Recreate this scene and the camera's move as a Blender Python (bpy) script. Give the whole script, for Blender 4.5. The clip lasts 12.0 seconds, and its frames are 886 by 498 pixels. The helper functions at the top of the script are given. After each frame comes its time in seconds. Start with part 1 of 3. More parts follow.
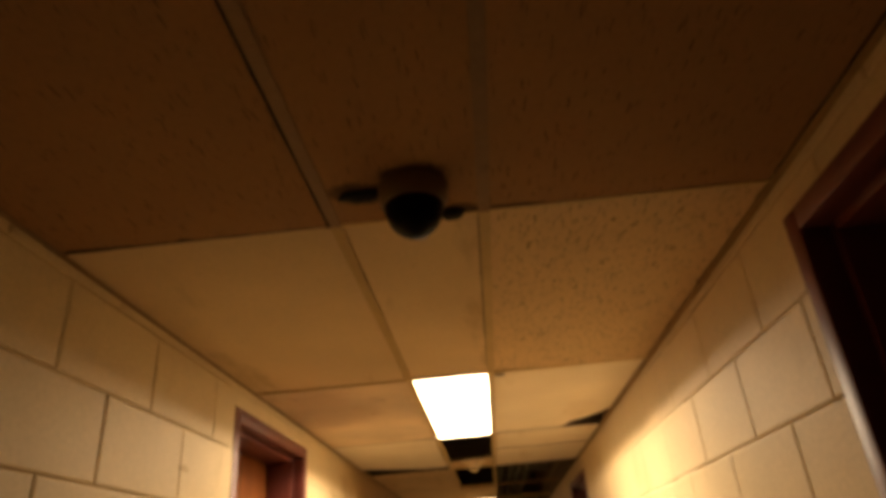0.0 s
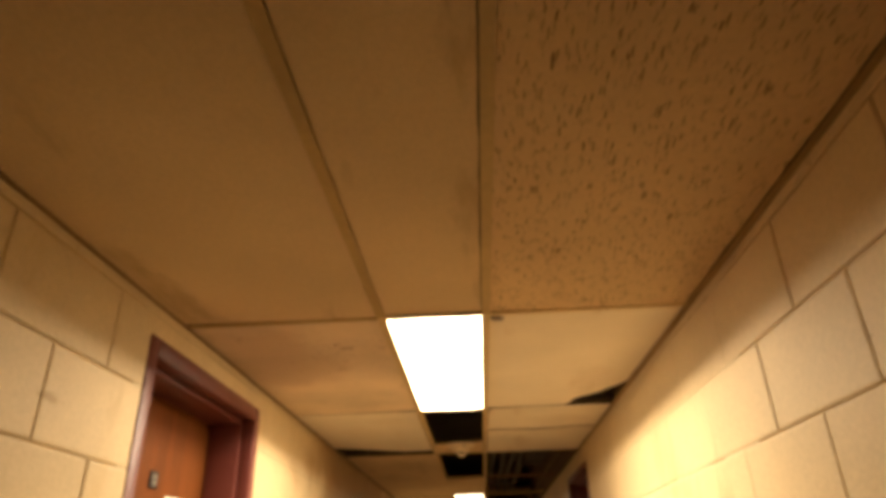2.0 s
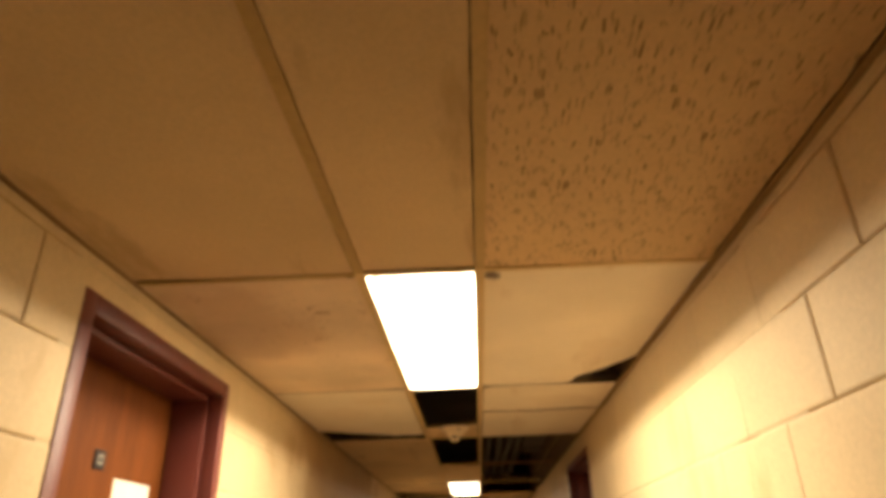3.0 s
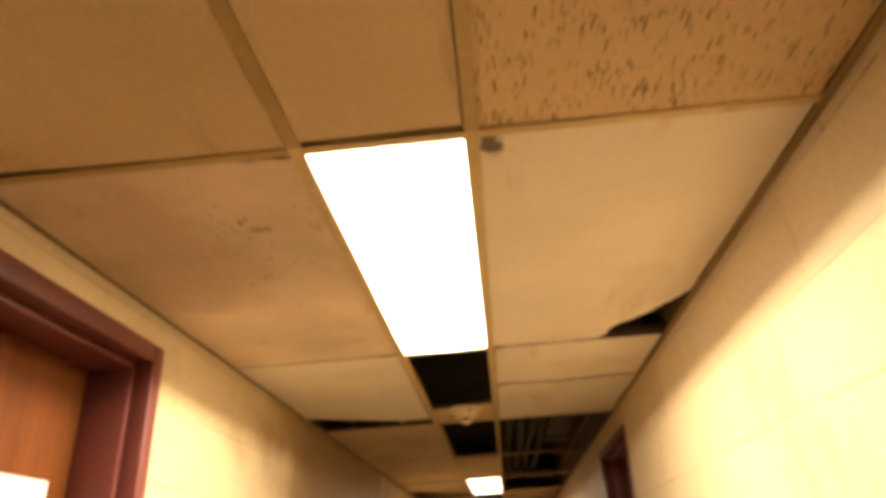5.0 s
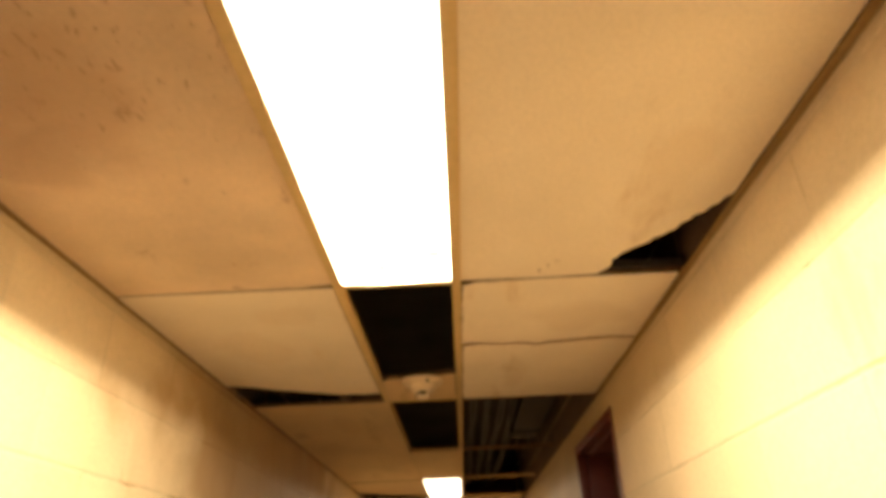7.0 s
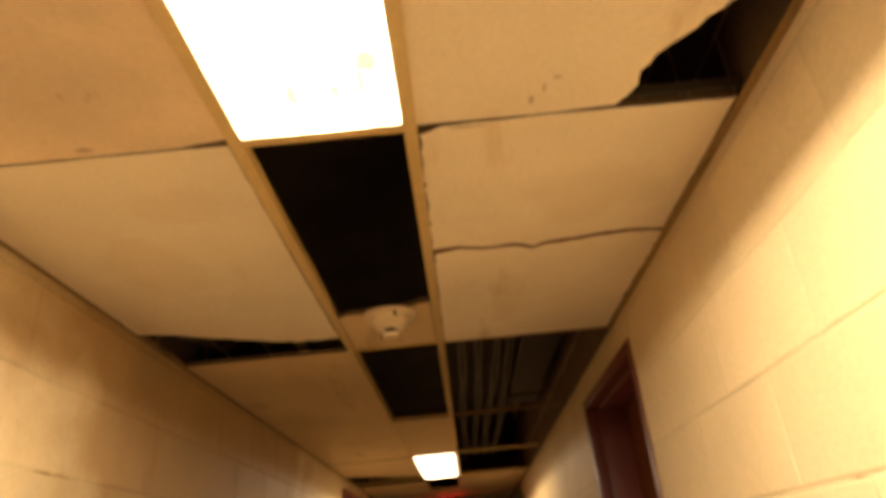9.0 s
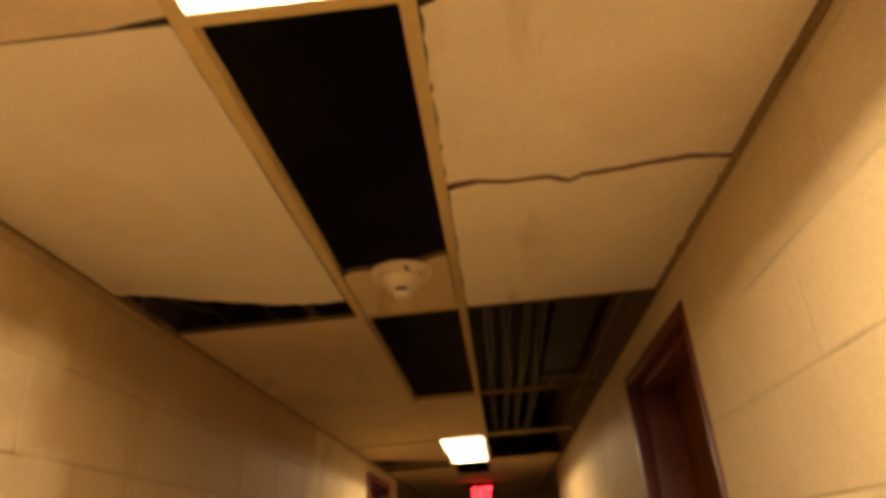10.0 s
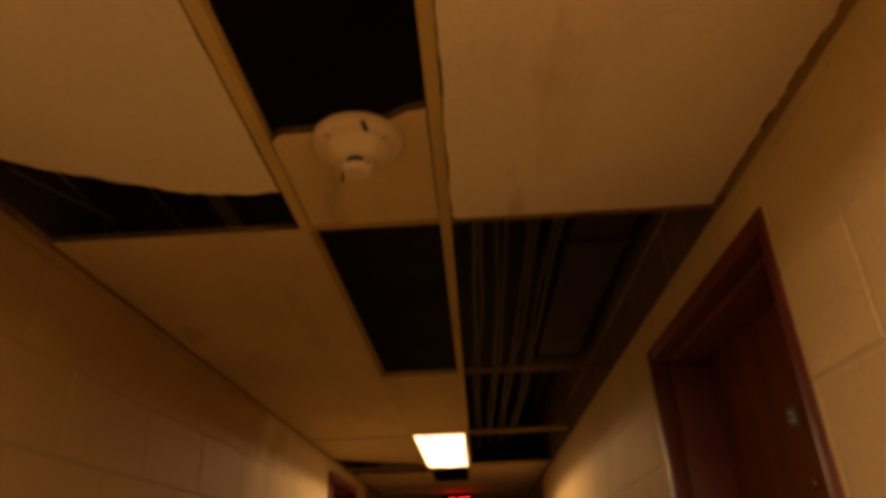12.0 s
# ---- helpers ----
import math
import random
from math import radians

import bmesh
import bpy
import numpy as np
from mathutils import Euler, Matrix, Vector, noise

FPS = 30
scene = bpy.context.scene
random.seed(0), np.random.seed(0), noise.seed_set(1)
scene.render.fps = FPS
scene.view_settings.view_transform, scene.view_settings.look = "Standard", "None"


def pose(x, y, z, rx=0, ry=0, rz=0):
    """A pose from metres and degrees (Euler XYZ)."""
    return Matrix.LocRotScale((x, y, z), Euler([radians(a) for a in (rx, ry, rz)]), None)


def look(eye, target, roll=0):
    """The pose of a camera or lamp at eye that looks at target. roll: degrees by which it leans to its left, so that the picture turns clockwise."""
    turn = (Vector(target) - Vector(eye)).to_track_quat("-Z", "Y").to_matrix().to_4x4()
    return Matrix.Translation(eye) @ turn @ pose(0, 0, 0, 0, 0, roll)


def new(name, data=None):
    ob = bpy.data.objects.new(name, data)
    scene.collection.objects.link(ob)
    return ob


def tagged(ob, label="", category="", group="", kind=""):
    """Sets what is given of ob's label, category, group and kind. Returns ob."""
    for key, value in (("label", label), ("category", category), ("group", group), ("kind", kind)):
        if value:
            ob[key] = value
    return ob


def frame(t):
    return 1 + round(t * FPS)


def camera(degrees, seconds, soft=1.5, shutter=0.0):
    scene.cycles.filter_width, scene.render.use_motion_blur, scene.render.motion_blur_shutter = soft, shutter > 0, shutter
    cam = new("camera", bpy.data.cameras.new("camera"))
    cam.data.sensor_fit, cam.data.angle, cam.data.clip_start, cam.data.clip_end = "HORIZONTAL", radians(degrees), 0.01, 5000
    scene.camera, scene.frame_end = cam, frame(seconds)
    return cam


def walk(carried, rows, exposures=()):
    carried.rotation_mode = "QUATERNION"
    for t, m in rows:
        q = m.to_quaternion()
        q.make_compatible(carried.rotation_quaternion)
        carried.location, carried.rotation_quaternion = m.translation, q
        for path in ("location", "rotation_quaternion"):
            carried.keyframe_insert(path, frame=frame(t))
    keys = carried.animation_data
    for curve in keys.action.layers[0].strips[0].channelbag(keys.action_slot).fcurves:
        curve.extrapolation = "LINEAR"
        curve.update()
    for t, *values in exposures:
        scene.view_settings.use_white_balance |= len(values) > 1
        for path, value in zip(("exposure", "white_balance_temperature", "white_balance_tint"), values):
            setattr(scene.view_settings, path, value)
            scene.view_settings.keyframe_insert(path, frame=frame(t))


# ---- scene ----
cam = camera(68.5, 12.0, soft=5.0, shutter=0.5)
PATH = [
    (0, (0.049, 0.06, 1.635), (-0.021, 1.85, 2.524), -4.9),
    (0.5, (0.053, 0.199, 1.63), (-0.031, 1.989, 2.519), -4.1),
    (1, (0.055, 0.346, 1.612), (-0.024, 2.115, 2.542), -3.3),
    (1.5, (0.054, 0.5, 1.602), (-0.019, 2.252, 2.564), -2.8),
    (2, (0.052, 0.654, 1.613), (-0.025, 2.442, 2.506), -1.8),
    (2.5, (0.056, 0.796, 1.63), (-0.02, 2.594, 2.503), -1.9),
    (3, (0.062, 0.935, 1.624), (-0.009, 2.735, 2.492), -1.6),
    (5, (0.091, 1.529, 1.628), (-0.024, 3.322, 2.508), -3.6),
    (5.5, (0.092, 1.669, 1.619), (-0.029, 3.465, 2.491), -2.9),
    (6, (0.088, 1.818, 1.594), (-0.024, 3.592, 2.511), -1.7),
    (6.5, (0.079, 1.973, 1.584), (0.014, 3.744, 2.511), -2.2),
    (7, (0.081, 2.129, 1.606), (0.06, 3.912, 2.512), -2.3),
    (9, (0.129, 2.733, 1.595), (0.132, 4.53, 2.472), -5.5),
    (9.5, (0.144, 2.882, 1.61), (0.106, 4.68, 2.485), -6.3),
    (10, (0.15, 3.027, 1.619), (0.052, 4.836, 2.468), -4.5),
    (10.5, (0.149, 3.171, 1.601), (0.029, 4.978, 2.451), -3.7),
    (11, (0.142, 3.327, 1.588), (0.034, 5.123, 2.46), -3.2),
    (11.5, (0.132, 3.486, 1.586), (0.047, 5.268, 2.49), -2.4),
    (12, (0.128, 3.635, 1.602), (0.067, 5.425, 2.492), -2.2),
]
EXPOSURES = [(0, 0.07, 7050, 14.5), (1.5, 0.1, 6700, 13), (3, 0.22, 6350, 11.5), (5, 0.43, 6050, 10), (7, 0.5, 6150, 10), (9, 0.42, 6550, 12), (9.5, 0.24, 6900, 13),
             (10, 0.09, 7300, 14.5), (10.5, -0.14, 8400, 21.5), (11, -0.29, 9200, 25), (11.5, -0.46, 9700, 28.5), (12, -0.65, 10200, 32)]
walk(cam, [(t, look(eye, target, roll)) for t, eye, target, roll in PATH], EXPOSURES)

# ---- light and exposure ----
world = bpy.data.worlds.new("world")
scene.world = world
world.use_nodes = True
world.node_tree.nodes["Background"].inputs["Color"].default_value = (0.02, 0.014, 0.008, 1)
world.node_tree.nodes["Background"].inputs["Strength"].default_value = 0.0
WARM = (1.0, 0.84, 0.59)
LAMP_W = 65.0
LENS = 6.5

# ---- plan, in metres ----
XL, XR = -0.795, 0.685          # wall faces
TL, TR = -0.211, 0.094          # main tees
H = 2.285                       # ceiling
ROW = 1.2192                    # four feet
YA = 1.217
Y = [YA + ROW * k for k in range(-7, 10)]
A, B, C, D, E, F, G, HH = range(7, 15)
WALL_END, BACK, LOBBY_END = 9.4, -7.3, 12.4
SLAB = 2.95
COURSE0, COURSE, BLOCK = 0.06, 0.2, 0.401
rng = random.Random(4)


# ---- materials ----
def material(name, colour, rough=0.7, big=0.12, fine=0.08, big_scale=2.5, fine_scale=60.0, bump=0.15, metallic=0.0,
             dark=None, dark_scale=3.0, dark_at=0.6, stretch=(1, 1, 1), island=0.0, random_ob=0.0, coat=0.0, grain=False, spec=0.5):
    m = bpy.data.materials.new(name)
    m.use_nodes = True
    nt = m.node_tree
    n, l = nt.nodes, nt.links
    bsdf = n["Principled BSDF"]
    bsdf.inputs["Roughness"].default_value = rough
    bsdf.inputs["Metallic"].default_value = metallic
    bsdf.inputs["Coat Weight"].default_value = coat
    bsdf.inputs["Specular IOR Level"].default_value = spec
    geo = n.new("ShaderNodeNewGeometry")
    nb = n.new("ShaderNodeTexNoise")
    nb.inputs["Scale"].default_value = big_scale
    nb.inputs["Detail"].default_value = 4
    nf = n.new("ShaderNodeTexNoise")
    nf.inputs["Scale"].default_value = fine_scale
    nf.inputs["Detail"].default_value = 5
    mp = n.new("ShaderNodeVectorMath")
    mp.operation = "MULTIPLY"
    mp.inputs[1].default_value = stretch
    l.new(geo.outputs["Position"], mp.inputs[0])
    l.new(mp.outputs[0] if grain else geo.outputs["Position"], nb.inputs["Vector"])
    l.new(mp.outputs[0] if grain else geo.outputs["Position"], nf.inputs["Vector"])

    def ranged(socket, amount):
        r = n.new("ShaderNodeMapRange")
        r.inputs["From Min"].default_value, r.inputs["From Max"].default_value = 0.3, 0.7
        r.inputs["To Min"].default_value, r.inputs["To Max"].default_value = 1 - amount, 1 + amount
        l.new(socket, r.inputs["Value"])
        return r.outputs["Result"]

    def times(a, b):
        t = n.new("ShaderNodeMath")
        t.operation = "MULTIPLY"
        l.new(a, t.inputs[0])
        l.new(b, t.inputs[1])
        return t.outputs[0]

    value = times(ranged(nb.outputs["Fac"], big), ranged(nf.outputs["Fac"], fine))
    if island or random_ob:
        r = n.new("ShaderNodeMapRange")
        amount = island or random_ob
        r.inputs["To Min"].default_value, r.inputs["To Max"].default_value = 1 - amount, 1 + amount
        if island:
            l.new(geo.outputs["Random Per Island"], r.inputs["Value"])
        else:
            l.new(n.new("ShaderNodeObjectInfo").outputs["Random"], r.inputs["Value"])
        value = times(value, r.outputs["Result"])
    tint = n.new("ShaderNodeVectorMath")
    tint.operation = "SCALE"
    tint.inputs[0].default_value = colour
    l.new(value, tint.inputs["Scale"])
    out = tint.outputs[0]
    if dark:
        nd = n.new("ShaderNodeTexNoise")
        nd.inputs["Scale"].default_value = dark_scale
        nd.inputs["Detail"].default_value = 7
        nd.inputs["Roughness"].default_value = 0.65
        l.new(mp.outputs[0], nd.inputs["Vector"])
        ramp = n.new("ShaderNodeMapRange")
        ramp.interpolation_type = "SMOOTHSTEP"
        ramp.inputs["From Min"].default_value, ramp.inputs["From Max"].default_value = dark_at, dark_at + 0.14
        l.new(nd.outputs["Fac"], ramp.inputs["Value"])
        mix = n.new("ShaderNodeMix")
        mix.data_type = "RGBA"
        l.new(ramp.outputs["Result"], mix.inputs["Factor"])
        l.new(out, mix.inputs[6])
        mix.inputs[7].default_value = (*dark, 1)
        out = mix.outputs[2]
    l.new(out, bsdf.inputs["Base Color"])
    if bump:
        b = n.new("ShaderNodeBump")
        b.inputs["Strength"].default_value = bump
        b.inputs["Distance"].default_value = 0.003
        l.new(nf.outputs["Fac"], b.inputs["Height"])
        l.new(b.outputs["Normal"], bsdf.inputs["Normal"])
    return m


def flecks(m, centre, radius, colour):
    """Small brown flecks scattered round a centre on the ceiling."""
    n, l = m.node_tree.nodes, m.node_tree.links
    bsdf = n["Principled BSDF"]
    geo = n.new("ShaderNodeNewGeometry")
    fine = n.new("ShaderNodeTexNoise")
    fine.inputs["Scale"].default_value = 70
    fine.inputs["Detail"].default_value = 3
    st = n.new("ShaderNodeVectorMath")
    st.operation = "MULTIPLY"
    st.inputs[1].default_value = (1.0, 0.4, 0.0)
    l.new(geo.outputs["Position"], st.inputs[0])
    l.new(st.outputs[0], fine.inputs["Vector"])
    far = n.new("ShaderNodeVectorMath")
    far.operation = "DISTANCE"
    far.inputs[1].default_value = (*centre, H)
    l.new(geo.outputs["Position"], far.inputs[0])
    edge = n.new("ShaderNodeMapRange")
    edge.inputs["From Max"].default_value = radius
    edge.inputs["To Min"].default_value, edge.inputs["To Max"].default_value = 0.575, 0.74
    l.new(far.outputs["Value"], edge.inputs["Value"])
    over = n.new("ShaderNodeMath")
    over.operation = "SUBTRACT"
    l.new(fine.outputs["Fac"], over.inputs[0])
    l.new(edge.outputs["Result"], over.inputs[1])
    soft = n.new("ShaderNodeMapRange")
    soft.inputs["From Max"].default_value = 0.05
    soft.inputs["To Max"].default_value = 0.5
    l.new(over.outputs[0], soft.inputs["Value"])
    mix = n.new("ShaderNodeMix")
    mix.data_type = "RGBA"
    l.new(soft.outputs["Result"], mix.inputs["Factor"])
    l.new(bsdf.inputs["Base Color"].links[0].from_socket, mix.inputs[6])
    mix.inputs[7].default_value = (*colour, 1)
    l.new(mix.outputs[2], bsdf.inputs["Base Color"])


def fissured(name, colour, pit, density, island=0.0):
    """Mineral-fibre tile with worm-hole fissures that run along the corridor."""
    m = material(name, colour, 0.9, 0.07, 0.06, 2.0, 90, 0.1, island=island)
    nt = m.node_tree
    n, l = nt.nodes, nt.links
    bsdf = n["Principled BSDF"]
    old = bsdf.inputs["Base Color"].links[0].from_socket
    geo = n.new("ShaderNodeNewGeometry")
    warp = n.new("ShaderNodeTexNoise")
    warp.inputs["Scale"].default_value = 26
    l.new(geo.outputs["Position"], warp.inputs["Vector"])
    add = n.new("ShaderNodeVectorMath")
    add.operation = "MULTIPLY_ADD"
    add.inputs[1].default_value = (0.014, 0.05, 0)
    l.new(warp.outputs["Color"], add.inputs[0])
    l.new(geo.outputs["Position"], add.inputs[2])
    st = n.new("ShaderNodeVectorMath")
    st.operation = "MULTIPLY"
    st.inputs[1].default_value = (1.25, 0.155, 0.0)
    l.new(add.outputs[0], st.inputs[0])
    vor = n.new("ShaderNodeTexVoronoi")
    vor.voronoi_dimensions = "2D"
    vor.inputs["Scale"].default_value = 140
    vor.inputs["Randomness"].default_value = 1.0
    l.new(st.outputs[0], vor.inputs["Vector"])
    sep = n.new("ShaderNodeSeparateColor")
    l.new(vor.outputs["Color"], sep.inputs[0])
    size = n.new("ShaderNodeMapRange")
    size.inputs["From Min"].default_value, size.inputs["From Max"].default_value = 1 - density, 1.0
    size.inputs["To Min"].default_value, size.inputs["To Max"].default_value = -0.02, 0.41
    l.new(sep.outputs[0], size.inputs["Value"])
    less = n.new("ShaderNodeMath")
    less.operation = "SUBTRACT"
    l.new(size.outputs["Result"], less.inputs[0])
    l.new(vor.outputs["Distance"], less.inputs[1])
    soft = n.new("ShaderNodeMapRange")
    soft.interpolation_type = "SMOOTHSTEP"
    soft.inputs["From Min"].default_value, soft.inputs["From Max"].default_value = 0.0, 0.17
    l.new(less.outputs[0], soft.inputs["Value"])
    depth = n.new("ShaderNodeMapRange")
    depth.inputs["From Min"].default_value, depth.inputs["From Max"].default_value = 0.25, 0.95
    depth.inputs["To Min"].default_value, depth.inputs["To Max"].default_value = 0.35, 1.0
    l.new(sep.outputs[1], depth.inputs["Value"])
    worn = n.new("ShaderNodeMath")
    worn.operation = "MULTIPLY"
    l.new(soft.outputs["Result"], worn.inputs[0])
    l.new(depth.outputs["Result"], worn.inputs[1])
    mix = n.new("ShaderNodeMix")
    mix.data_type = "RGBA"
    l.new(worn.outputs[0], mix.inputs["Factor"])
    l.new(old, mix.inputs[6])
    mix.inputs[7].default_value = (*pit, 1)
    l.new(mix.outputs[2], bsdf.inputs["Base Color"])
    inv = n.new("ShaderNodeMath")
    inv.operation = "SUBTRACT"
    inv.inputs[0].default_value = 1
    l.new(soft.outputs["Result"], inv.inputs[1])
    b = n.new("ShaderNodeBump")
    b.inputs["Strength"].default_value = 0.6
    b.inputs["Distance"].default_value = 0.003
    l.new(inv.outputs[0], b.inputs["Height"])
    l.new(b.outputs["Normal"], bsdf.inputs["Normal"])
    return m


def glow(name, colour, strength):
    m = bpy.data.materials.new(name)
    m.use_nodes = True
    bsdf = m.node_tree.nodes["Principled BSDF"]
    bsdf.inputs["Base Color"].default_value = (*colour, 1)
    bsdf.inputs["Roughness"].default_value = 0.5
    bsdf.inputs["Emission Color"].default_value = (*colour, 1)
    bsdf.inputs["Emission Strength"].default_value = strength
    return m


def spots(m, places, colour, strength=0.65, scale=38):
    """Scuffs, stains and broader areas of another tone, with noisy edges: (x, y, size across, size along[, z, size
    upwards]).
    """
    n, l = m.node_tree.nodes, m.node_tree.links
    bsdf = n["Principled BSDF"]
    geo = n.new("ShaderNodeNewGeometry")
    rough = n.new("ShaderNodeTexNoise")
    rough.inputs["Scale"].default_value = scale
    rough.inputs["Detail"].default_value = 5
    l.new(geo.outputs["Position"], rough.inputs["Vector"])
    for x, y, rx, ry, *up in places:
        z, rz = up or (H, 9.0)
        off = n.new("ShaderNodeVectorMath")
        off.operation = "SUBTRACT"
        off.inputs[1].default_value = (x, y, z)
        l.new(geo.outputs["Position"], off.inputs[0])
        sc = n.new("ShaderNodeVectorMath")
        sc.operation = "MULTIPLY"
        sc.inputs[1].default_value = (1 / rx, 1 / ry, 1 / rz)
        l.new(off.outputs[0], sc.inputs[0])
        ln = n.new("ShaderNodeVectorMath")
        ln.operation = "LENGTH"
        l.new(sc.outputs[0], ln.inputs[0])
        add = n.new("ShaderNodeMath")
        add.operation = "MULTIPLY_ADD"
        add.inputs[1].default_value = 1.8
        l.new(rough.outputs["Fac"], add.inputs[0])
        l.new(ln.outputs["Value"], add.inputs[2])
        r = n.new("ShaderNodeMapRange")
        r.interpolation_type = "SMOOTHSTEP"
        r.inputs["From Min"].default_value, r.inputs["From Max"].default_value = 1.45, 1.95
        r.inputs["To Min"].default_value, r.inputs["To Max"].default_value = strength, 0.0
        l.new(add.outputs[0], r.inputs["Value"])
        mix = n.new("ShaderNodeMix")
        mix.data_type = "RGBA"
        l.new(r.outputs["Result"], mix.inputs["Factor"])
        l.new(bsdf.inputs["Base Color"].links[0].from_socket, mix.inputs[6])
        mix.inputs[7].default_value = (*colour, 1)
        l.new(mix.outputs[2], bsdf.inputs["Base Color"])


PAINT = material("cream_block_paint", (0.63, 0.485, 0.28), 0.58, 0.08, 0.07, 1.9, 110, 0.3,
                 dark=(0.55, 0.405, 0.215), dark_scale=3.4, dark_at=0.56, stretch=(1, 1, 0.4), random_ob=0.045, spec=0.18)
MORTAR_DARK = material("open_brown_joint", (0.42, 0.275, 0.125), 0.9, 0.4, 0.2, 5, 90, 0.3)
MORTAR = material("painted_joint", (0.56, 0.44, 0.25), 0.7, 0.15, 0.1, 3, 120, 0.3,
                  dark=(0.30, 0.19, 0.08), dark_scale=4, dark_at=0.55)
TILE = material("smooth_ceiling_tile", (0.88, 0.755, 0.585), 0.92, 0.07, 0.055, 2.2, 140, 0.22, island=0.04,
                dark=(0.75, 0.595, 0.415), dark_scale=4.0, dark_at=0.56, stretch=(1.5, 0.35, 1))
# darker copy of the smooth tile; paints in the falloff away from the lamp
TILE_DIM = material("dimmed_ceiling_tile", (0.70, 0.515, 0.295), 0.92, 0.08, 0.06, 2.2, 130, 0.22, island=0.04,
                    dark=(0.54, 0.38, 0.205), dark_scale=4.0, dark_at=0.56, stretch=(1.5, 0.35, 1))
TILE_STAINED = material("water_stained_tile", (0.78, 0.60, 0.41), 0.92, 0.16, 0.05, 3.0, 120, 0.12,
                        dark=(0.38, 0.21, 0.11), dark_scale=11, dark_at=0.62, stretch=(1, 0.55, 1))
TILE_PITTED = fissured("fissured_ceiling_tile", (0.72, 0.505, 0.275), (0.105, 0.046, 0.014), 0.98)
# near tiles: browner in themselves, and darkened further for the lamp's falloff
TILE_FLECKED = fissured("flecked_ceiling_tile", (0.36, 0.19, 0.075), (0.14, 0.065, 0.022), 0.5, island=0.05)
# tile edges set dark so the gaps between tiles look deep
TILE_CORE = material("broken_tile_core", (0.13, 0.085, 0.05), 0.95, 0.2, 0.25, 8, 70, 0.6)
CRACK_CORE = material("cracked_brown_core", (0.22, 0.11, 0.05), 0.95, 0.3, 0.25, 20, 90, 0.6)
TEE = material("yellowed_tee_enamel", (0.64, 0.46, 0.21), 0.5, 0.14, 0.07, 2.5, 60, 0.06,
               dark=(0.26, 0.14, 0.06), dark_scale=5, dark_at=0.67)
# darkest plain tee enamel: near main tees and the right tee at E
TEE_DARK = material("dark_tee_enamel", (0.25, 0.14, 0.056), 0.6, 0.2, 0.1, 3, 60, 0.08, dark=(0.16, 0.08, 0.03), dark_scale=5, dark_at=0.58)
TEE_OLIVE = material("browned_tee_enamel", (0.50, 0.335, 0.125), 0.6, 0.16, 0.08, 3, 60, 0.08, dark=(0.24, 0.13, 0.05), dark_scale=5, dark_at=0.62)
TEE_RUSTY = material("rusty_tee_enamel", (0.26, 0.13, 0.06), 0.6, 0.2, 0.1, 3, 60, 0.08, dark=(0.12, 0.045, 0.02), dark_scale=7, dark_at=0.5)
TEE_BROWN = material("ochre_tee_enamel", (0.54, 0.375, 0.165), 0.55, 0.15, 0.08, 3, 60, 0.08, dark=(0.26, 0.14, 0.06), dark_scale=5, dark_at=0.64)
ANGLE = material("grimy_wall_angle", (0.30, 0.185, 0.085), 0.6, 0.2, 0.1, 3, 60, 0.1,
                 dark=(0.12, 0.07, 0.03), dark_scale=6, dark_at=0.52)
ANGLE_EAST = material("browned_wall_angle", (0.36, 0.225, 0.085), 0.6, 0.2, 0.1, 3, 60, 0.1, dark=(0.14, 0.08, 0.03), dark_scale=5, dark_at=0.56)
MAROON = material("maroon_frame_enamel", (0.150, 0.040, 0.030), 0.44, 0.12, 0.06, 4, 120, 0.08,
                  dark=(0.24, 0.10, 0.08), dark_scale=7, dark_at=0.70, spec=0.35)
WOOD = material("brown_door_veneer", (0.145, 0.042, 0.007), 0.6, 0.22, 0.16, 2.0, 34, 0.06, stretch=(6, 6, 0.35), grain=True, spec=0.15)
# deck, conduit and duct kept near-black: the dark above the tiles is painted in
CONCRETE = material("darkened_concrete", (0.055, 0.045, 0.035), 0.95, 0.3, 0.15, 2, 40, 0.5)
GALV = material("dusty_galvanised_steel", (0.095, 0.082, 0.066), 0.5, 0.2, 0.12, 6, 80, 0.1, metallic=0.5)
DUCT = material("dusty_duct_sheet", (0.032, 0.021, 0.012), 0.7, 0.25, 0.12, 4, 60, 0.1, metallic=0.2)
WHITE_METAL = material("white_fixture_enamel", (0.78, 0.72, 0.58), 0.35, 0.05, 0.03, 4, 80, 0.03)
PLASTIC = material("aged_cream_plastic", (0.82, 0.67, 0.47), 0.4, 0.07, 0.04, 12, 150, 0.04)
LED = material("clear_indicator_plastic", (0.85, 0.82, 0.75), 0.08, 0.02, 0.02, 20, 90, 0.0)
SLOT = material("dark_slot_plastic", (0.02, 0.015, 0.012), 0.6, 0.1, 0.05, 10, 80, 0.0)
BLACK = material("smoked_dome_acrylic", (0.003, 0.0025, 0.0025), 0.4, 0.1, 0.03, 8, 60, 0.0, spec=0.08)
LUMP_BLACK = material("matt_black_lump", (0.008, 0.006, 0.005), 0.9, 0.3, 0.2, 20, 90, 0.5)
BEIGE = material("tan_camera_mount", (0.22, 0.14, 0.075), 0.5, 0.1, 0.05, 8, 90, 0.05)
PAPER = material("white_paper", (0.80, 0.76, 0.66), 0.8, 0.04, 0.02, 10, 100, 0.03)
INK = material("grey_print", (0.22, 0.20, 0.17), 0.8, 0.1, 0.05, 30, 100, 0.0)
PLATE = material("black_sign_plate", (0.025, 0.02, 0.018), 0.35, 0.1, 0.05, 20, 90, 0.02)
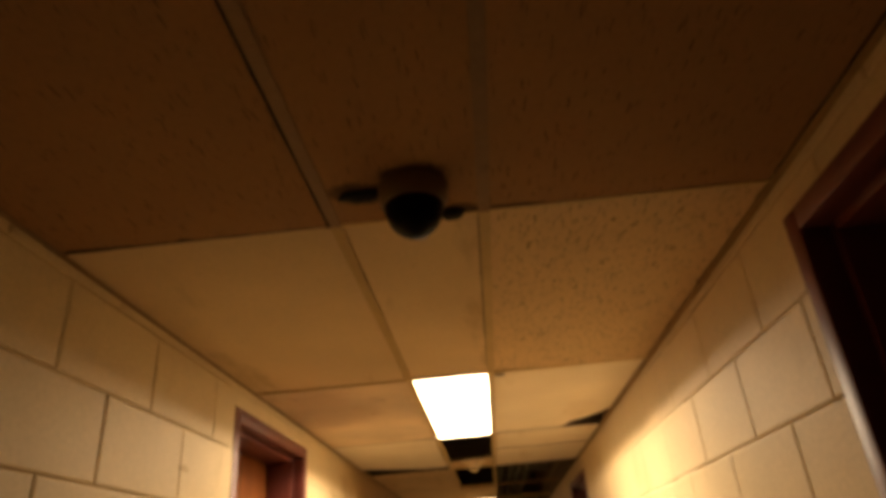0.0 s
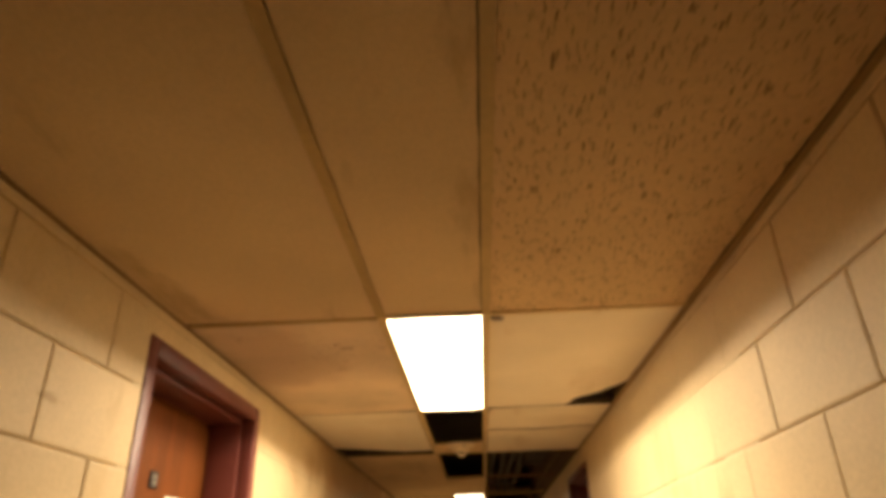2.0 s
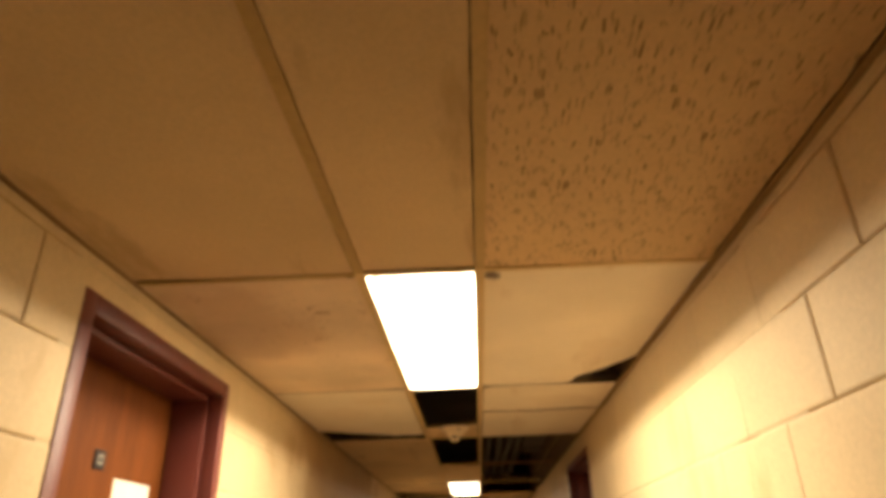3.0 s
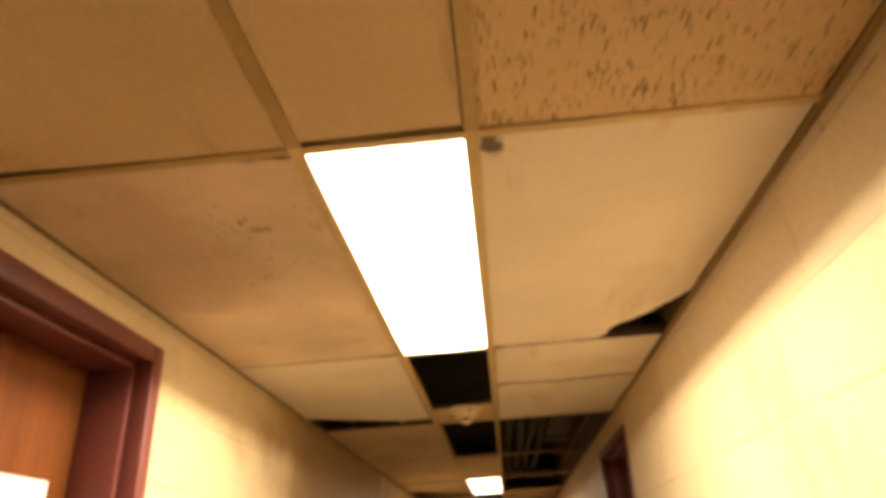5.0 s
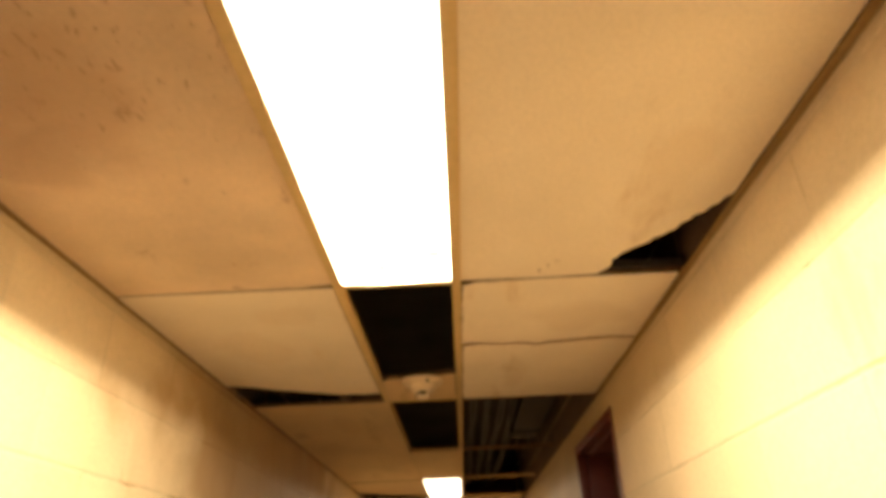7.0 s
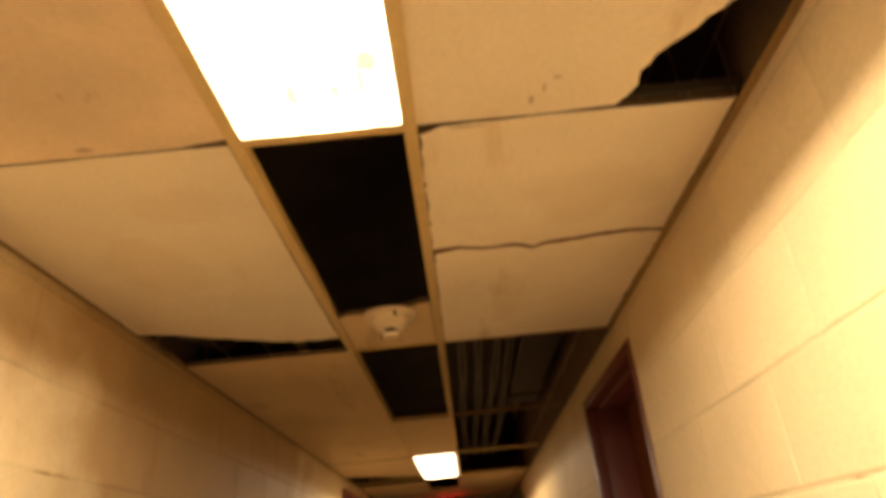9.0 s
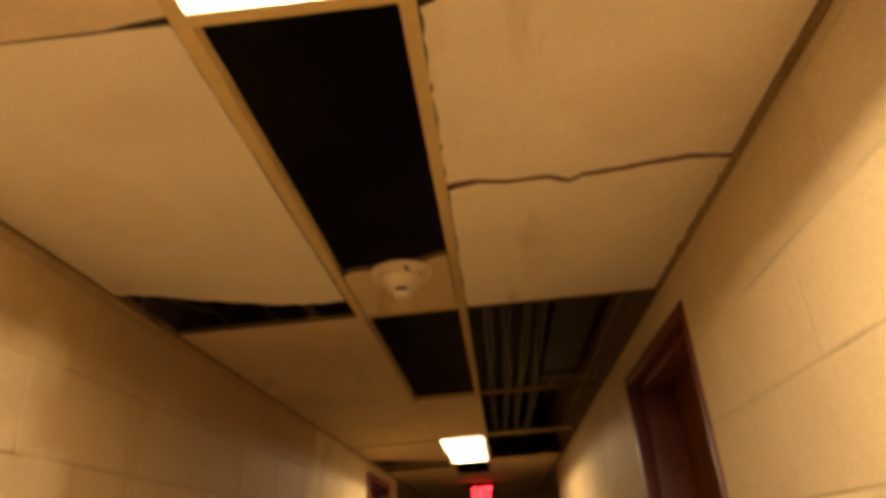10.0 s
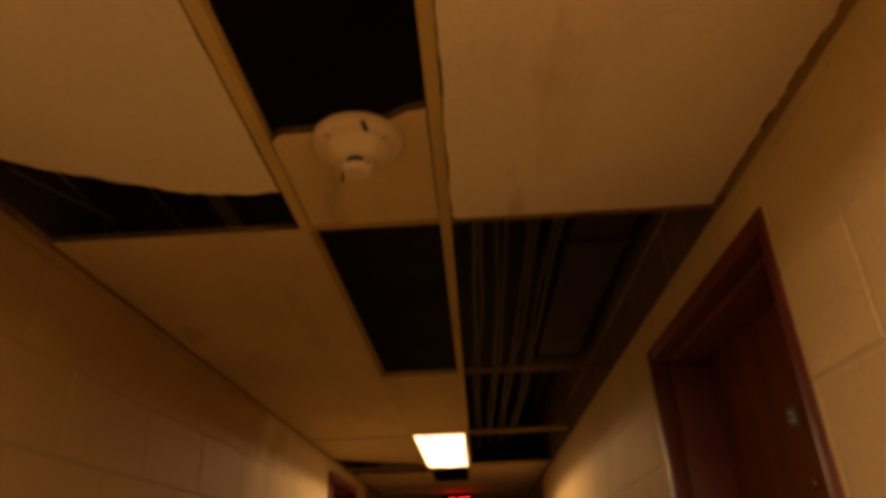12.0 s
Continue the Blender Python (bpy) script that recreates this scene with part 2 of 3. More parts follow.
PEWTER = material("grey_sign_insert", (0.26, 0.24, 0.20), 0.4, 0.15, 0.08, 30, 120, 0.05)
BRASS = material("worn_brass", (0.45, 0.30, 0.12), 0.3, 0.1, 0.05, 20, 90, 0.02, metallic=1.0)
# floor is out of view; its dark tone keeps bounced light off the ceiling
FLOOR = material("assumed_dark_vinyl_tile", (0.042, 0.030, 0.020), 0.3, 0.12, 0.08, 1.5, 50, 0.03, island=0.06)


def lit_lens(name, radiance):
    """Prismatic acrylic: it passes most of the tubes' light and glows with the rest."""
    m = bpy.data.materials.new(name)
    m.use_nodes = True
    n, l = m.node_tree.nodes, m.node_tree.links
    n.remove(n["Principled BSDF"])
    mix, clear, lit = n.new("ShaderNodeMixShader"), n.new("ShaderNodeBsdfTransparent"), n.new("ShaderNodeEmission")
    mix.inputs[0].default_value = 0.3
    lit.inputs["Color"].default_value = (1.0, 0.85, 0.61, 1)
    lit.inputs["Strength"].default_value = radiance / 0.3
    l.new(clear.outputs[0], mix.inputs[1])
    l.new(lit.outputs[0], mix.inputs[2])
    l.new(mix.outputs[0], n["Material Output"].inputs["Surface"])
    return m


LENS_NEAR = lit_lens("prismatic_lens", LENS)
LENS_FAR = lit_lens("prismatic_lens_dim", LENS * 0.5)
RED_GLOW = glow("red_sign_letters", (1.0, 0.03, 0.04), 8.0)
RED_FACE = glow("red_sign_face", (0.30, 0.006, 0.008), 0.8)
# grime is no source: its emission stands in for tube light shining through
GRIME_GLOW = glow("backlit_lens_deposit", (1.0, 0.82, 0.55), 0.8)


spots(TILE_STAINED, [(-0.366, 2.702, .024, .018), (-0.395, 2.66, .006, .020), (-0.27, 2.452, .07, .010), (-0.466, 3.635, .02, .008), (-0.79, 3.70, .02, .02)], (0.36, 0.21, 0.13))
flecks(TILE_STAINED, (-0.44, 2.80), 0.52, (0.30, 0.16, 0.085))
# wider darker area on the wall side of the stained tile
spots(TILE_STAINED, [(-0.62, 2.80, .22, .42)], (0.56, 0.37, 0.22), 0.45, 5)
# soft dark blots round dome and lumps: stain with a lump's shadow painted in
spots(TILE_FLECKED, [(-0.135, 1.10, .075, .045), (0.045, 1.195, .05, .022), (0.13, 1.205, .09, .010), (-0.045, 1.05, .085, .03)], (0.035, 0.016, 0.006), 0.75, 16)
spots(TILE, [(0.126, 2.474, .022, .038)], (0.13, 0.085, 0.07), 0.9)
spots(TILE, [(0.302, 3.612, .005, .012), (0.322, 3.585, .003, .014), (0.342, 3.562, .009, .004), (0.19, 3.668, .04, .004),
             (-0.10, 2.30, .008, .010)], (0.34, 0.23, 0.15))
spots(TILE, [(0.46, 3.95, .16, .14), (0.30, 4.55, .05, .20), (-0.55, 4.1, .12, .2), (-0.40, 3.85, .10, .08), (0.52, 3.2, .08, .2)], (0.66, 0.47, 0.28), 0.2, 7)
spots(TILE_DIM, [(-0.45, 5.3, .07, .25), (-0.62, 5.9, .08, .2), (-0.35, 5.6, .03, .3), (-0.04, 4.80, .012, .06)], (0.50, 0.34, 0.18), 0.22, 9)
spots(PAINT, [(XL, 4.735, .05, .022, 2.00, .16), (XL, 4.775, .05, .012, 2.08, .09), (XL, 4.70, .05, .014, 1.86, .10)], (0.40, 0.26, 0.12), 0.5, 14)
# west wall browner and darker over a wide area round y 5.35, blocks and joints
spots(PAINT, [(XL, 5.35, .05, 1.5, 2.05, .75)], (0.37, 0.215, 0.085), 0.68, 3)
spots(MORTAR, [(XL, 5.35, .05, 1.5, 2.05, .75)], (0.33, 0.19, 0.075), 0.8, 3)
spots(PAINT, [(XL, 1.90, .05, .05, 1.95, .012), (XR, 1.683, .05, .008, 1.932, .005), (XR, 1.289, .05, .008, 1.977, .005)], (0.36, 0.23, 0.11))
# block above the ceiling, darkened in colour to keep the void dim
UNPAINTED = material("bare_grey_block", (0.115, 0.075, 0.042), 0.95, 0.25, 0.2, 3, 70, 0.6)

# darker copy for the west wall, painting in the black of the void there
UNPAINTED_DARK = material("darkened_grey_block", (0.045, 0.03, 0.02), 0.95, 0.25, 0.2, 3, 70, 0.6)

# ---- builders ----
def finish(name, bm, mats, parent=None, label="", smooth=False):
    me = bpy.data.meshes.new(name)
    bmesh.ops.recalc_face_normals(bm, faces=bm.faces)
    bm.to_mesh(me)
    bm.free()
    for m in mats if isinstance(mats, (list, tuple)) else [mats]:
        me.materials.append(m)
    if smooth:
        for p in me.polygons:
            p.use_smooth = True
        me.set_sharp_from_angle(angle=radians(35))
    ob = new(name, me)
    if parent:
        ob.parent = parent
    if label:
        ob["label"] = label
    return ob


def part(name, bm, mats, parent, label="", smooth=False):
    return finish(name, bm, mats, parent, label, smooth)


def box(bm, x0, x1, y0, y1, z0, z1, bevel=0.0, index=0):
    geo = bmesh.ops.create_cube(bm, size=1, matrix=Matrix.Translation(((x0 + x1) / 2, (y0 + y1) / 2, (z0 + z1) / 2))
                                @ Matrix.Diagonal((abs(x1 - x0), abs(y1 - y0), abs(z1 - z0), 1)))
    faces = {f for v in geo["verts"] for f in v.link_faces}
    for f in faces:
        f.material_index = index
    if bevel:
        edges = list({e for v in geo["verts"] for e in v.link_edges})
        bmesh.ops.bevel(bm, geom=edges, offset=bevel, segments=2, affect="EDGES", profile=0.5)
    return bm


def lathe(bm, profile, centre, steps=40, index=0):
    """Turns (radius, height) pairs round a vertical axis."""
    rings = []
    for r, z in profile:
        if r < 1e-6:
            rings.append([bm.verts.new((centre[0], centre[1], centre[2] + z))])
        else:
            rings.append([bm.verts.new((centre[0] + r * math.cos(2 * math.pi * k / steps),
                                        centre[1] + r * math.sin(2 * math.pi * k / steps), centre[2] + z)) for k in range(steps)])
    for a, b in zip(rings, rings[1:]):
        for k in range(steps):
            j = (k + 1) % steps
            if len(a) == 1 and len(b) > 1:
                f = bm.faces.new((a[0], b[k], b[j]))
            elif len(b) == 1 and len(a) > 1:
                f = bm.faces.new((a[k], a[j], b[0]))
            else:
                f = bm.faces.new((a[k], a[j], b[j], b[k]))
            f.material_index = index
    return bm


def tube(bm, points, radius, steps=10):
    """A round bar through points."""
    rings = []
    for i, p in enumerate(points):
        a, b = Vector(points[max(0, i - 1)]), Vector(points[min(len(points) - 1, i + 1)])
        q = (b - a).to_track_quat("Z", "Y")
        rings.append([bm.verts.new(Vector(p) + q @ Vector((radius * math.cos(2 * math.pi * k / steps),
                                                             radius * math.sin(2 * math.pi * k / steps), 0))) for k in range(steps)])
    for a, b in zip(rings, rings[1:]):
        for k in range(steps):
            bm.faces.new((a[k], a[(k + 1) % steps], b[(k + 1) % steps], b[k]))
    bm.faces.new(rings[0])
    bm.faces.new(list(reversed(rings[-1])))
    return bm


def thing(name, label, category, at=(0, 0, 0), group="", kind=""):
    ob = new(name)
    ob.location = at
    ob.empty_display_size = 0.05
    return tagged(ob, label, category, group, kind)


def settle(ob, parent):
    """Hangs a part, built in world places, under an Empty that stands elsewhere."""
    ob.parent = parent
    ob.matrix_parent_inverse = Matrix.Translation(parent.location).inverted()
    return ob


# ---- openings in the side walls: y from, y to, head ----
LEFT_OPEN = [(2.250, 3.174, 2.206), (7.910, 8.835, 2.200)]
RIGHT_OPEN = [(0.318, 1.234, 2.204), (4.714, 5.629, 2.193)]
FACE = 0.05
THICK = 0.2
LEAF = 0.165


def holes(openings):
    return [(a + FACE * 0.5, b - FACE * 0.5, top - FACE * 0.5) for a, b, top in openings]


def wall(name, face, side, openings, label):
    """A block wall whose face looks to side (+1: towards +x); the body behind the blocks carries the joints."""
    bm = bmesh.new()
    cuts = holes(openings)

    def slab(y0, y1, z0, z1, depth, index):
        box(bm, face - side * depth, face - side * THICK, y0, y1, z0, z1, index=index)

    SPLIT = 2.2
    edges = [BACK] + [v for a, b, t in cuts for v in (a, b)] + [WALL_END]
    for y0, y1 in zip(edges[::2], edges[1::2]):
        if y0 < SPLIT < y1:
            slab(y0, SPLIT, 0, SLAB, 0.006, 0)
            slab(SPLIT, y1, 0, SLAB, 0.0022, 1)
        else:
            near = y1 <= SPLIT + 0.1
            slab(y0, y1, 0, SLAB, 0.006 if near else 0.0022, 0 if near else 1)
    for a, b, t in cuts:
        near = b < SPLIT
        slab(a, b, t, SLAB, 0.006 if near else 0.0022, 0 if near else 1)
    return tagged(finish(name, bm, [MORTAR_DARK, MORTAR]), label, "wall", kind="structure")


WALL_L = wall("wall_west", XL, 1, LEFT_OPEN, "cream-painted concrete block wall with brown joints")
WALL_R = wall("wall_east", XR, -1, RIGHT_OPEN, "cream-painted concrete block wall with worn joints")

# floor, deck and the walls that close the place
bm = bmesh.new()
for i in range(int((LOBBY_END - BACK) / 0.305) + 1):
    for j in range(5):
        x0, y0 = XL + j * 0.305, BACK + i * 0.305
        x1, y1 = min(x0 + 0.3035, XR), min(y0 + 0.3035, LOBBY_END)
        if x1 > x0 + 0.01 and y1 > y0 + 0.01:
            box(bm, x0, x1, y0, y1, -0.004, 0.0)
box(bm, -3.2, 3.2, BACK - 0.2, LOBBY_END + 0.2, -0.15, -0.004)
tagged(finish("floor", bm, FLOOR), "assumed dark brown vinyl tile corridor floor, out of view", "floor", kind="structure")
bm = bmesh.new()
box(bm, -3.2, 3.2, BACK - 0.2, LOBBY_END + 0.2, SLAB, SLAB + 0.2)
tagged(finish("ceiling_deck", bm, CONCRETE), "darkened concrete deck above the ceiling", "ceiling", kind="structure")
# wall_south is unseen; set far back so little lamp light returns
for name, dims in (("wall_south", (-1.2, 1.2, BACK - 0.15, BACK, 0, SLAB)),
                   ("wall_north", (-3.2, 3.2, LOBBY_END, LOBBY_END + 0.15, 0, SLAB)),
                   ("wall_lobby_west", (-3.2, -3.05, WALL_END - 0.2, LOBBY_END, 0, SLAB)),
                   ("wall_lobby_east", (3.05, 3.2, WALL_END - 0.2, LOBBY_END, 0, SLAB)),
                   ("wall_lobby_southwest", (-3.05, XL - THICK, WALL_END - 0.2, WALL_END, 0, SLAB)),
                   ("wall_lobby_southeast", (XR + THICK, 3.05, WALL_END - 0.2, WALL_END, 0, SLAB))):
    tagged(finish(name, box(bmesh.new(), *dims), PAINT), "plain cream-painted wall", "wall", kind="structure")

# the dark room behind the open doorway, its darkness put into near-black surfaces
for name, dims in (("wall_room_east", (2.6, 2.7, -0.6, 2.1, 0, 2.5)), ("wall_room_south", (XR + THICK, 2.6, -0.7, -0.6, 0, 2.5)),
                   ("wall_room_north", (XR + THICK, 2.6, 2.0, 2.1, 0, 2.5)), ("ceiling_room", (XR + THICK, 2.7, -0.7, 2.1, 2.5, 2.6))):
    tagged(finish(name, box(bmesh.new(), *dims), CONCRETE), "near-black wall of a dark side room", "wall", kind="structure")


# ---- suspended ceiling ----
def run(p, q, step, rough, gen):
    """Points from p towards q with an uneven edge; q itself is left out."""
    p, q = Vector(p), Vector(q)
    n = max(1, int((q - p).length / step))
    side = Vector((-(q - p).y, (q - p).x)).normalized()
    out = []
    for k in range(n):
        s = p.lerp(q, k / n)
        if 0 < k:
            s = s + side * gen.uniform(-rough, rough)
        out.append((s.x, s.y))
    return out


def outline(corners, rough, gen, step=0.05):
    pts = []
    for a, b, r in zip(corners, corners[1:] + corners[:1], rough):
        pts += run(a, b, step if r < 0.003 else 0.018, r, gen)
    return pts


def slab_tile(bm, pts, z, index, tilt=(0, 0), thick=0.016, core=5):
    cx = sum(p[0] for p in pts) / len(pts)
    cy = sum(p[1] for p in pts) / len(pts)
    low = [bm.verts.new((x, y, z + (x - cx) * tilt[0] + (y - cy) * tilt[1])) for x, y in pts]
    high = [bm.verts.new((v.co.x, v.co.y, v.co.z + thick)) for v in low]
    f = bm.faces.new(list(reversed(low)))
    f.material_index = index
    bm.faces.new(high).material_index = core
    for k in range(len(low)):
        j = (k + 1) % len(low)
        bm.faces.new((low[k], low[j], high[j], high[k])).material_index = core


SMOOTH, STAIN, PIT, FLECK, DIM = 0, 1, 2, 3, 6
bm = bmesh.new()
gen = random.Random(11)
ZT = H + 0.002
COLS = {"l": (XL + 0.012, TL - 0.004), "c": (TL + 0.004, TR - 0.004), "r": (TR + 0.004, XR - 0.0205)}


def plain(col, y0, y1, index, tilt=(0, 0), rough=0.0015, dz=0.0, x0=0.0, x1=0.0):
    a, b = COLS[col]
    slab_tile(bm, outline([(a + x0, y0), (b + x1, y0), (b + x1, y1), (a + x0, y1)], (rough,) * 4, gen), ZT + dz, index, tilt)


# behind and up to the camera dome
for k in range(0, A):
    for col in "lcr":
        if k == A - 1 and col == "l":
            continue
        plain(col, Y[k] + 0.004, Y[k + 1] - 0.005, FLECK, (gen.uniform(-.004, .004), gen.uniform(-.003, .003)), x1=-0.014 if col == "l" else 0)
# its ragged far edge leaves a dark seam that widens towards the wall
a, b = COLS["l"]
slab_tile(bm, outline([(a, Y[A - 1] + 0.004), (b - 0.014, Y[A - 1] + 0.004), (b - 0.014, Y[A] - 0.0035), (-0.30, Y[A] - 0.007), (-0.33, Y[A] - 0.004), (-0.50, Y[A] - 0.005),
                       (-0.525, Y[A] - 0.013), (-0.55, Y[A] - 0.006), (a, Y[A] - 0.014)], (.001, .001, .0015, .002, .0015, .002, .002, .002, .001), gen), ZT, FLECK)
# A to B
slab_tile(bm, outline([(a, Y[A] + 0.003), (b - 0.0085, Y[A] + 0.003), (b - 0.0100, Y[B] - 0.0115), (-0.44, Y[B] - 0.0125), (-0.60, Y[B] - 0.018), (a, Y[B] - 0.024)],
                      (.0012, .001, .0012, .0015, .0015, .001), gen), ZT, DIM, (0.002, -0.001))
plain("c", Y[A] + 0.002, Y[B] - 0.024, DIM, (0.0, -0.001), rough=0.0015, x0=0.0095, x1=-0.0105)
plain("r", Y[A] + 0.002, Y[B] - 0.006, PIT, (-0.003, 0.001))
# B to C
slab_tile(bm, outline([(COLS["l"][0], Y[B] + 0.004), (TL - 0.10, Y[B] + 0.004), (TL - 0.09, Y[B] + 0.017), (TL - 0.014, Y[B] + 0.019),
                       (TL - 0.012, Y[B] + 0.03), (COLS["l"][1], Y[C] - 0.012), (TL - 0.07, Y[C] - 0.006), (TL - 0.10, Y[C] - 0.0008), (COLS["l"][0], Y[C] - 0.0012)], (.001, .001, .004, .002, .001, .0015, .0015, .0006, .001), gen), ZT, STAIN, (0.002, 0))
a, b = COLS["r"]
slab_tile(bm, outline([(a, Y[B] + 0.008), (a + 0.024, Y[B] + 0.006), (b, Y[B] + 0.006), (b, 3.278), (0.577, 3.432), (0.515, 3.505), (0.476, 3.566),
                       (0.480, 3.60), (0.452, 3.649), (0.302, Y[C] - 0.001), (a, Y[C] - 0.001)],
                      (.002, .001, .001, .006, .006, .006, .006, .004, .001, .0005, .001), gen), ZT, SMOOTH, (-0.002, 0.001))
# C to D
slab_tile(bm, outline([(COLS["l"][0], Y[C] + 0.0012), (TL - 0.075, Y[C] + 0.001), (TL - 0.07, Y[C] + 0.002), (TL - 0.0140, Y[C] + 0.002), (TL - 0.0150, 4.712), (-0.27, 4.716),
                       (-0.40, 4.700), (-0.53, 4.640), (-0.66, 4.566), (-0.735, 4.530), (COLS["l"][0], 4.518)],
                      (.001, .001, .001, .001, .005, .0055, .0055, .0055, .0055, .005, .001), gen), ZT - 0.004, SMOOTH, (0.0, -0.003))
crack = [(a, 4.148), (0.166, 4.139), (0.226, 4.155), (0.307, 4.151), (0.352, 4.177), (0.380, 4.156), (0.447, 4.151), (0.513, 4.138), (0.589, 4.130), (b, 4.144)]
slab_tile(bm, outline([(a + 0.0105, Y[C] + 0.024), (a + 0.03, Y[C] + 0.016), (a + 0.05, Y[C] + 0.004), (0.30, Y[C] + 0.0005), (b, Y[C] + 0.001)] + [(x, y - 0.0052) for x, y in reversed(crack[1:])] + [(a + 0.0098, 4.143)],
                      (.003, .003, .002, .001, .001) + (.0032,) * 10, gen, 0.03), ZT - 0.003, SMOOTH, (0.0, -0.004), 0.016, 5)
slab_tile(bm, outline([(a + 0.0115, 4.165)] + [(x, y + 0.0062) for x, y in crack[1:]] + [(b - 0.003, Y[D] - 0.014), (a + 0.019, Y[D] - 0.011), (a + 0.0105, Y[D] - 0.03)],
                      (.0032,) * 10 + (.001, .002, .002), gen, 0.03), ZT - 0.005, SMOOTH, (0.0, 0.005), 0.016, 4)
# brown core left inside the crack
slab_tile(bm, [(x, y - 0.012) for x, y in crack] + [(x, y + 0.012) for x, y in reversed(crack)], ZT - 0.0012, 4, (0, 0), 0.004, 4)
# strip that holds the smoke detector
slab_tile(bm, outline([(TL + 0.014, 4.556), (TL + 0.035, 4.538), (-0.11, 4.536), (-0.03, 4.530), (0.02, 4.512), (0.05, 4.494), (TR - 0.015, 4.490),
                       (TR - 0.0145, Y[D] - 0.009), (TL + 0.0145, Y[D] - 0.008)], (.003, .002, .003, .003, .003, .003, .001, .001, .001), gen), ZT, DIM)
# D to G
plain("l", Y[D] + 0.004, Y[E] - 0.0005, DIM, (0.001, -0.0005), rough=0.0004)
plain("l", Y[E] + 0.0005, Y[F] - 0.002, DIM, (0.001, 0.0), rough=0.0006)
plain("c", Y[E] + 0.004, Y[F] - 0.004, DIM)
a, b = COLS["l"]
slab_tile(bm, outline([(a, Y[F] + 0.003), (b, Y[F] + 0.003), (b, 8.34), (-0.45, 8.22), (a, 7.99)], (.001, .001, .004, .004, .001), gen), ZT - 0.003, DIM)
plain("l", 8.76, Y[HH], DIM)
plain("c", 9.42, Y[HH] + 0.6, DIM)
plain("r", Y[G] + 0.004, Y[HH], DIM)
for k in range(HH, 17):
    y0, y1 = Y[HH] + (k - HH) * ROW, min(Y[HH] + (k - HH + 1) * ROW, LOBBY_END)
    if y1 > y0:
        plain("l", y0 + 0.004, y1 - 0.004, DIM)
        plain("r", y0 + 0.004, y1 - 0.004, DIM)
        if k > HH:
            plain("c", y0 + 0.004, y1 - 0.004, DIM)
for i in range(4):
    for j in range(2):
        y0 = WALL_END + 0.01 + j * 1.5
        for s0, s1 in ((XL - 0.01 - 0.56 * (i + 1), XL - 0.014 - 0.56 * i), (XR + 0.004 + 0.59 * i, XR + 0.59 * (i + 1))):
            slab_tile(bm, outline([(s0, y0), (s1, y0), (s1, y0 + 1.49), (s0, y0 + 1.49)], (.001,) * 4, gen), ZT, DIM)
ceiling = tagged(finish("ceiling", bm, [TILE, TILE_STAINED, TILE_PITTED, TILE_FLECKED, CRACK_CORE, TILE_CORE, TILE_DIM]),
                 "sagging cream ceiling tiles, several torn, cracked or missing", "ceiling", kind="structure")

grid = thing("ceiling_grid", "yellowed enamel ceiling grid between the tiles", "ceiling grid", kind="structure")


def tee(name, x0, x1, y0, y1, width, along, z=H):
    """An inverted tee: a flange, a web and a bulb."""
    bm = bmesh.new()
    if along == "y":
        c = (x0 + x1) / 2
        box(bm, c - width / 2, c + width / 2, y0, y1, z - 0.0015, z + 0.001, 0.0005)
        box(bm, c - 0.001, c + 0.001, y0, y1, z + 0.001, z + 0.032)
        box(bm, c - 0.004, c + 0.004, y0, y1, z + 0.032, z + 0.040)
    else:
        c = (y0 + y1) / 2
        box(bm, x0, x1, c - width / 2, c + width / 2, z - 0.0015, z + 0.001, 0.0005)
        box(bm, x0, x1, c - 0.001, c + 0.001, z + 0.001, z + 0.013)
        box(bm, x0, x1, c - 0.004, c + 0.004, z + 0.013, z + 0.018)
    return part(name, bm, TEE, grid)


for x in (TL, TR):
    tee("main_tee", x, x, BACK, Y[A], 0.024, "y").data.materials[0] = TEE_DARK
for x, m in ((TL, TEE_OLIVE), (TR, TEE_BROWN)):
    tee("main_tee", x, x, Y[A] + 0.0003, Y[B] - 0.0102, 0.024, "y").data.materials[0] = m
tee("main_tee", TL, TL, Y[B] - 0.0099, Y[D] + 0.012, 0.024, "y")
tee("main_tee", TL, TL, Y[D] + 0.0125, LOBBY_END, 0.008, "y")
tee("main_tee", TR, TR, Y[B] - 0.0099, LOBBY_END, 0.024, "y")
EL, ER, M = XL + 0.016, XR - 0.006, 0.0122
for row, cols in (*((k, "lcr") for k in range(A)), (A, "cr"), (B, "lcr"), (C, "c"), (D, "cr"), (E, "cr"), (F, "r"), (G, "lcr"), (HH, "lcr")):
    for col in cols:
        x0, x1 = {"l": (EL, TL - M), "c": (TL + (M if row <= D else 0.005), TR - M), "r": (TR + M, ER - 0.03 if row in (E, F) else ER)}[col]
        width = 0.008 if (row, col) == (E, "r") else 0.013 if row in (A, D, E) else 0.02
        bar = tee("cross_tee", x0, x1, Y[row], Y[row], width, "x", H - 0.0002 * (col == "r"))
        if row == D:
            bar.data.materials[0] = TEE_RUSTY if col == "r" else TEE_OLIVE
        elif row == B and col == "l":
            bar.data.materials[0] = TEE_OLIVE
        elif row == E and col == "r":
            bar.data.materials[0] = TEE_DARK
# the crooked tee at the torn tile sits above the tiles
for ob in (tee("cross_tee", 0.44, ER, Y[C] - 0.006, Y[C] - 0.006, 0.008, "x", H + 0.018),):
    ob.data.materials[0] = GALV


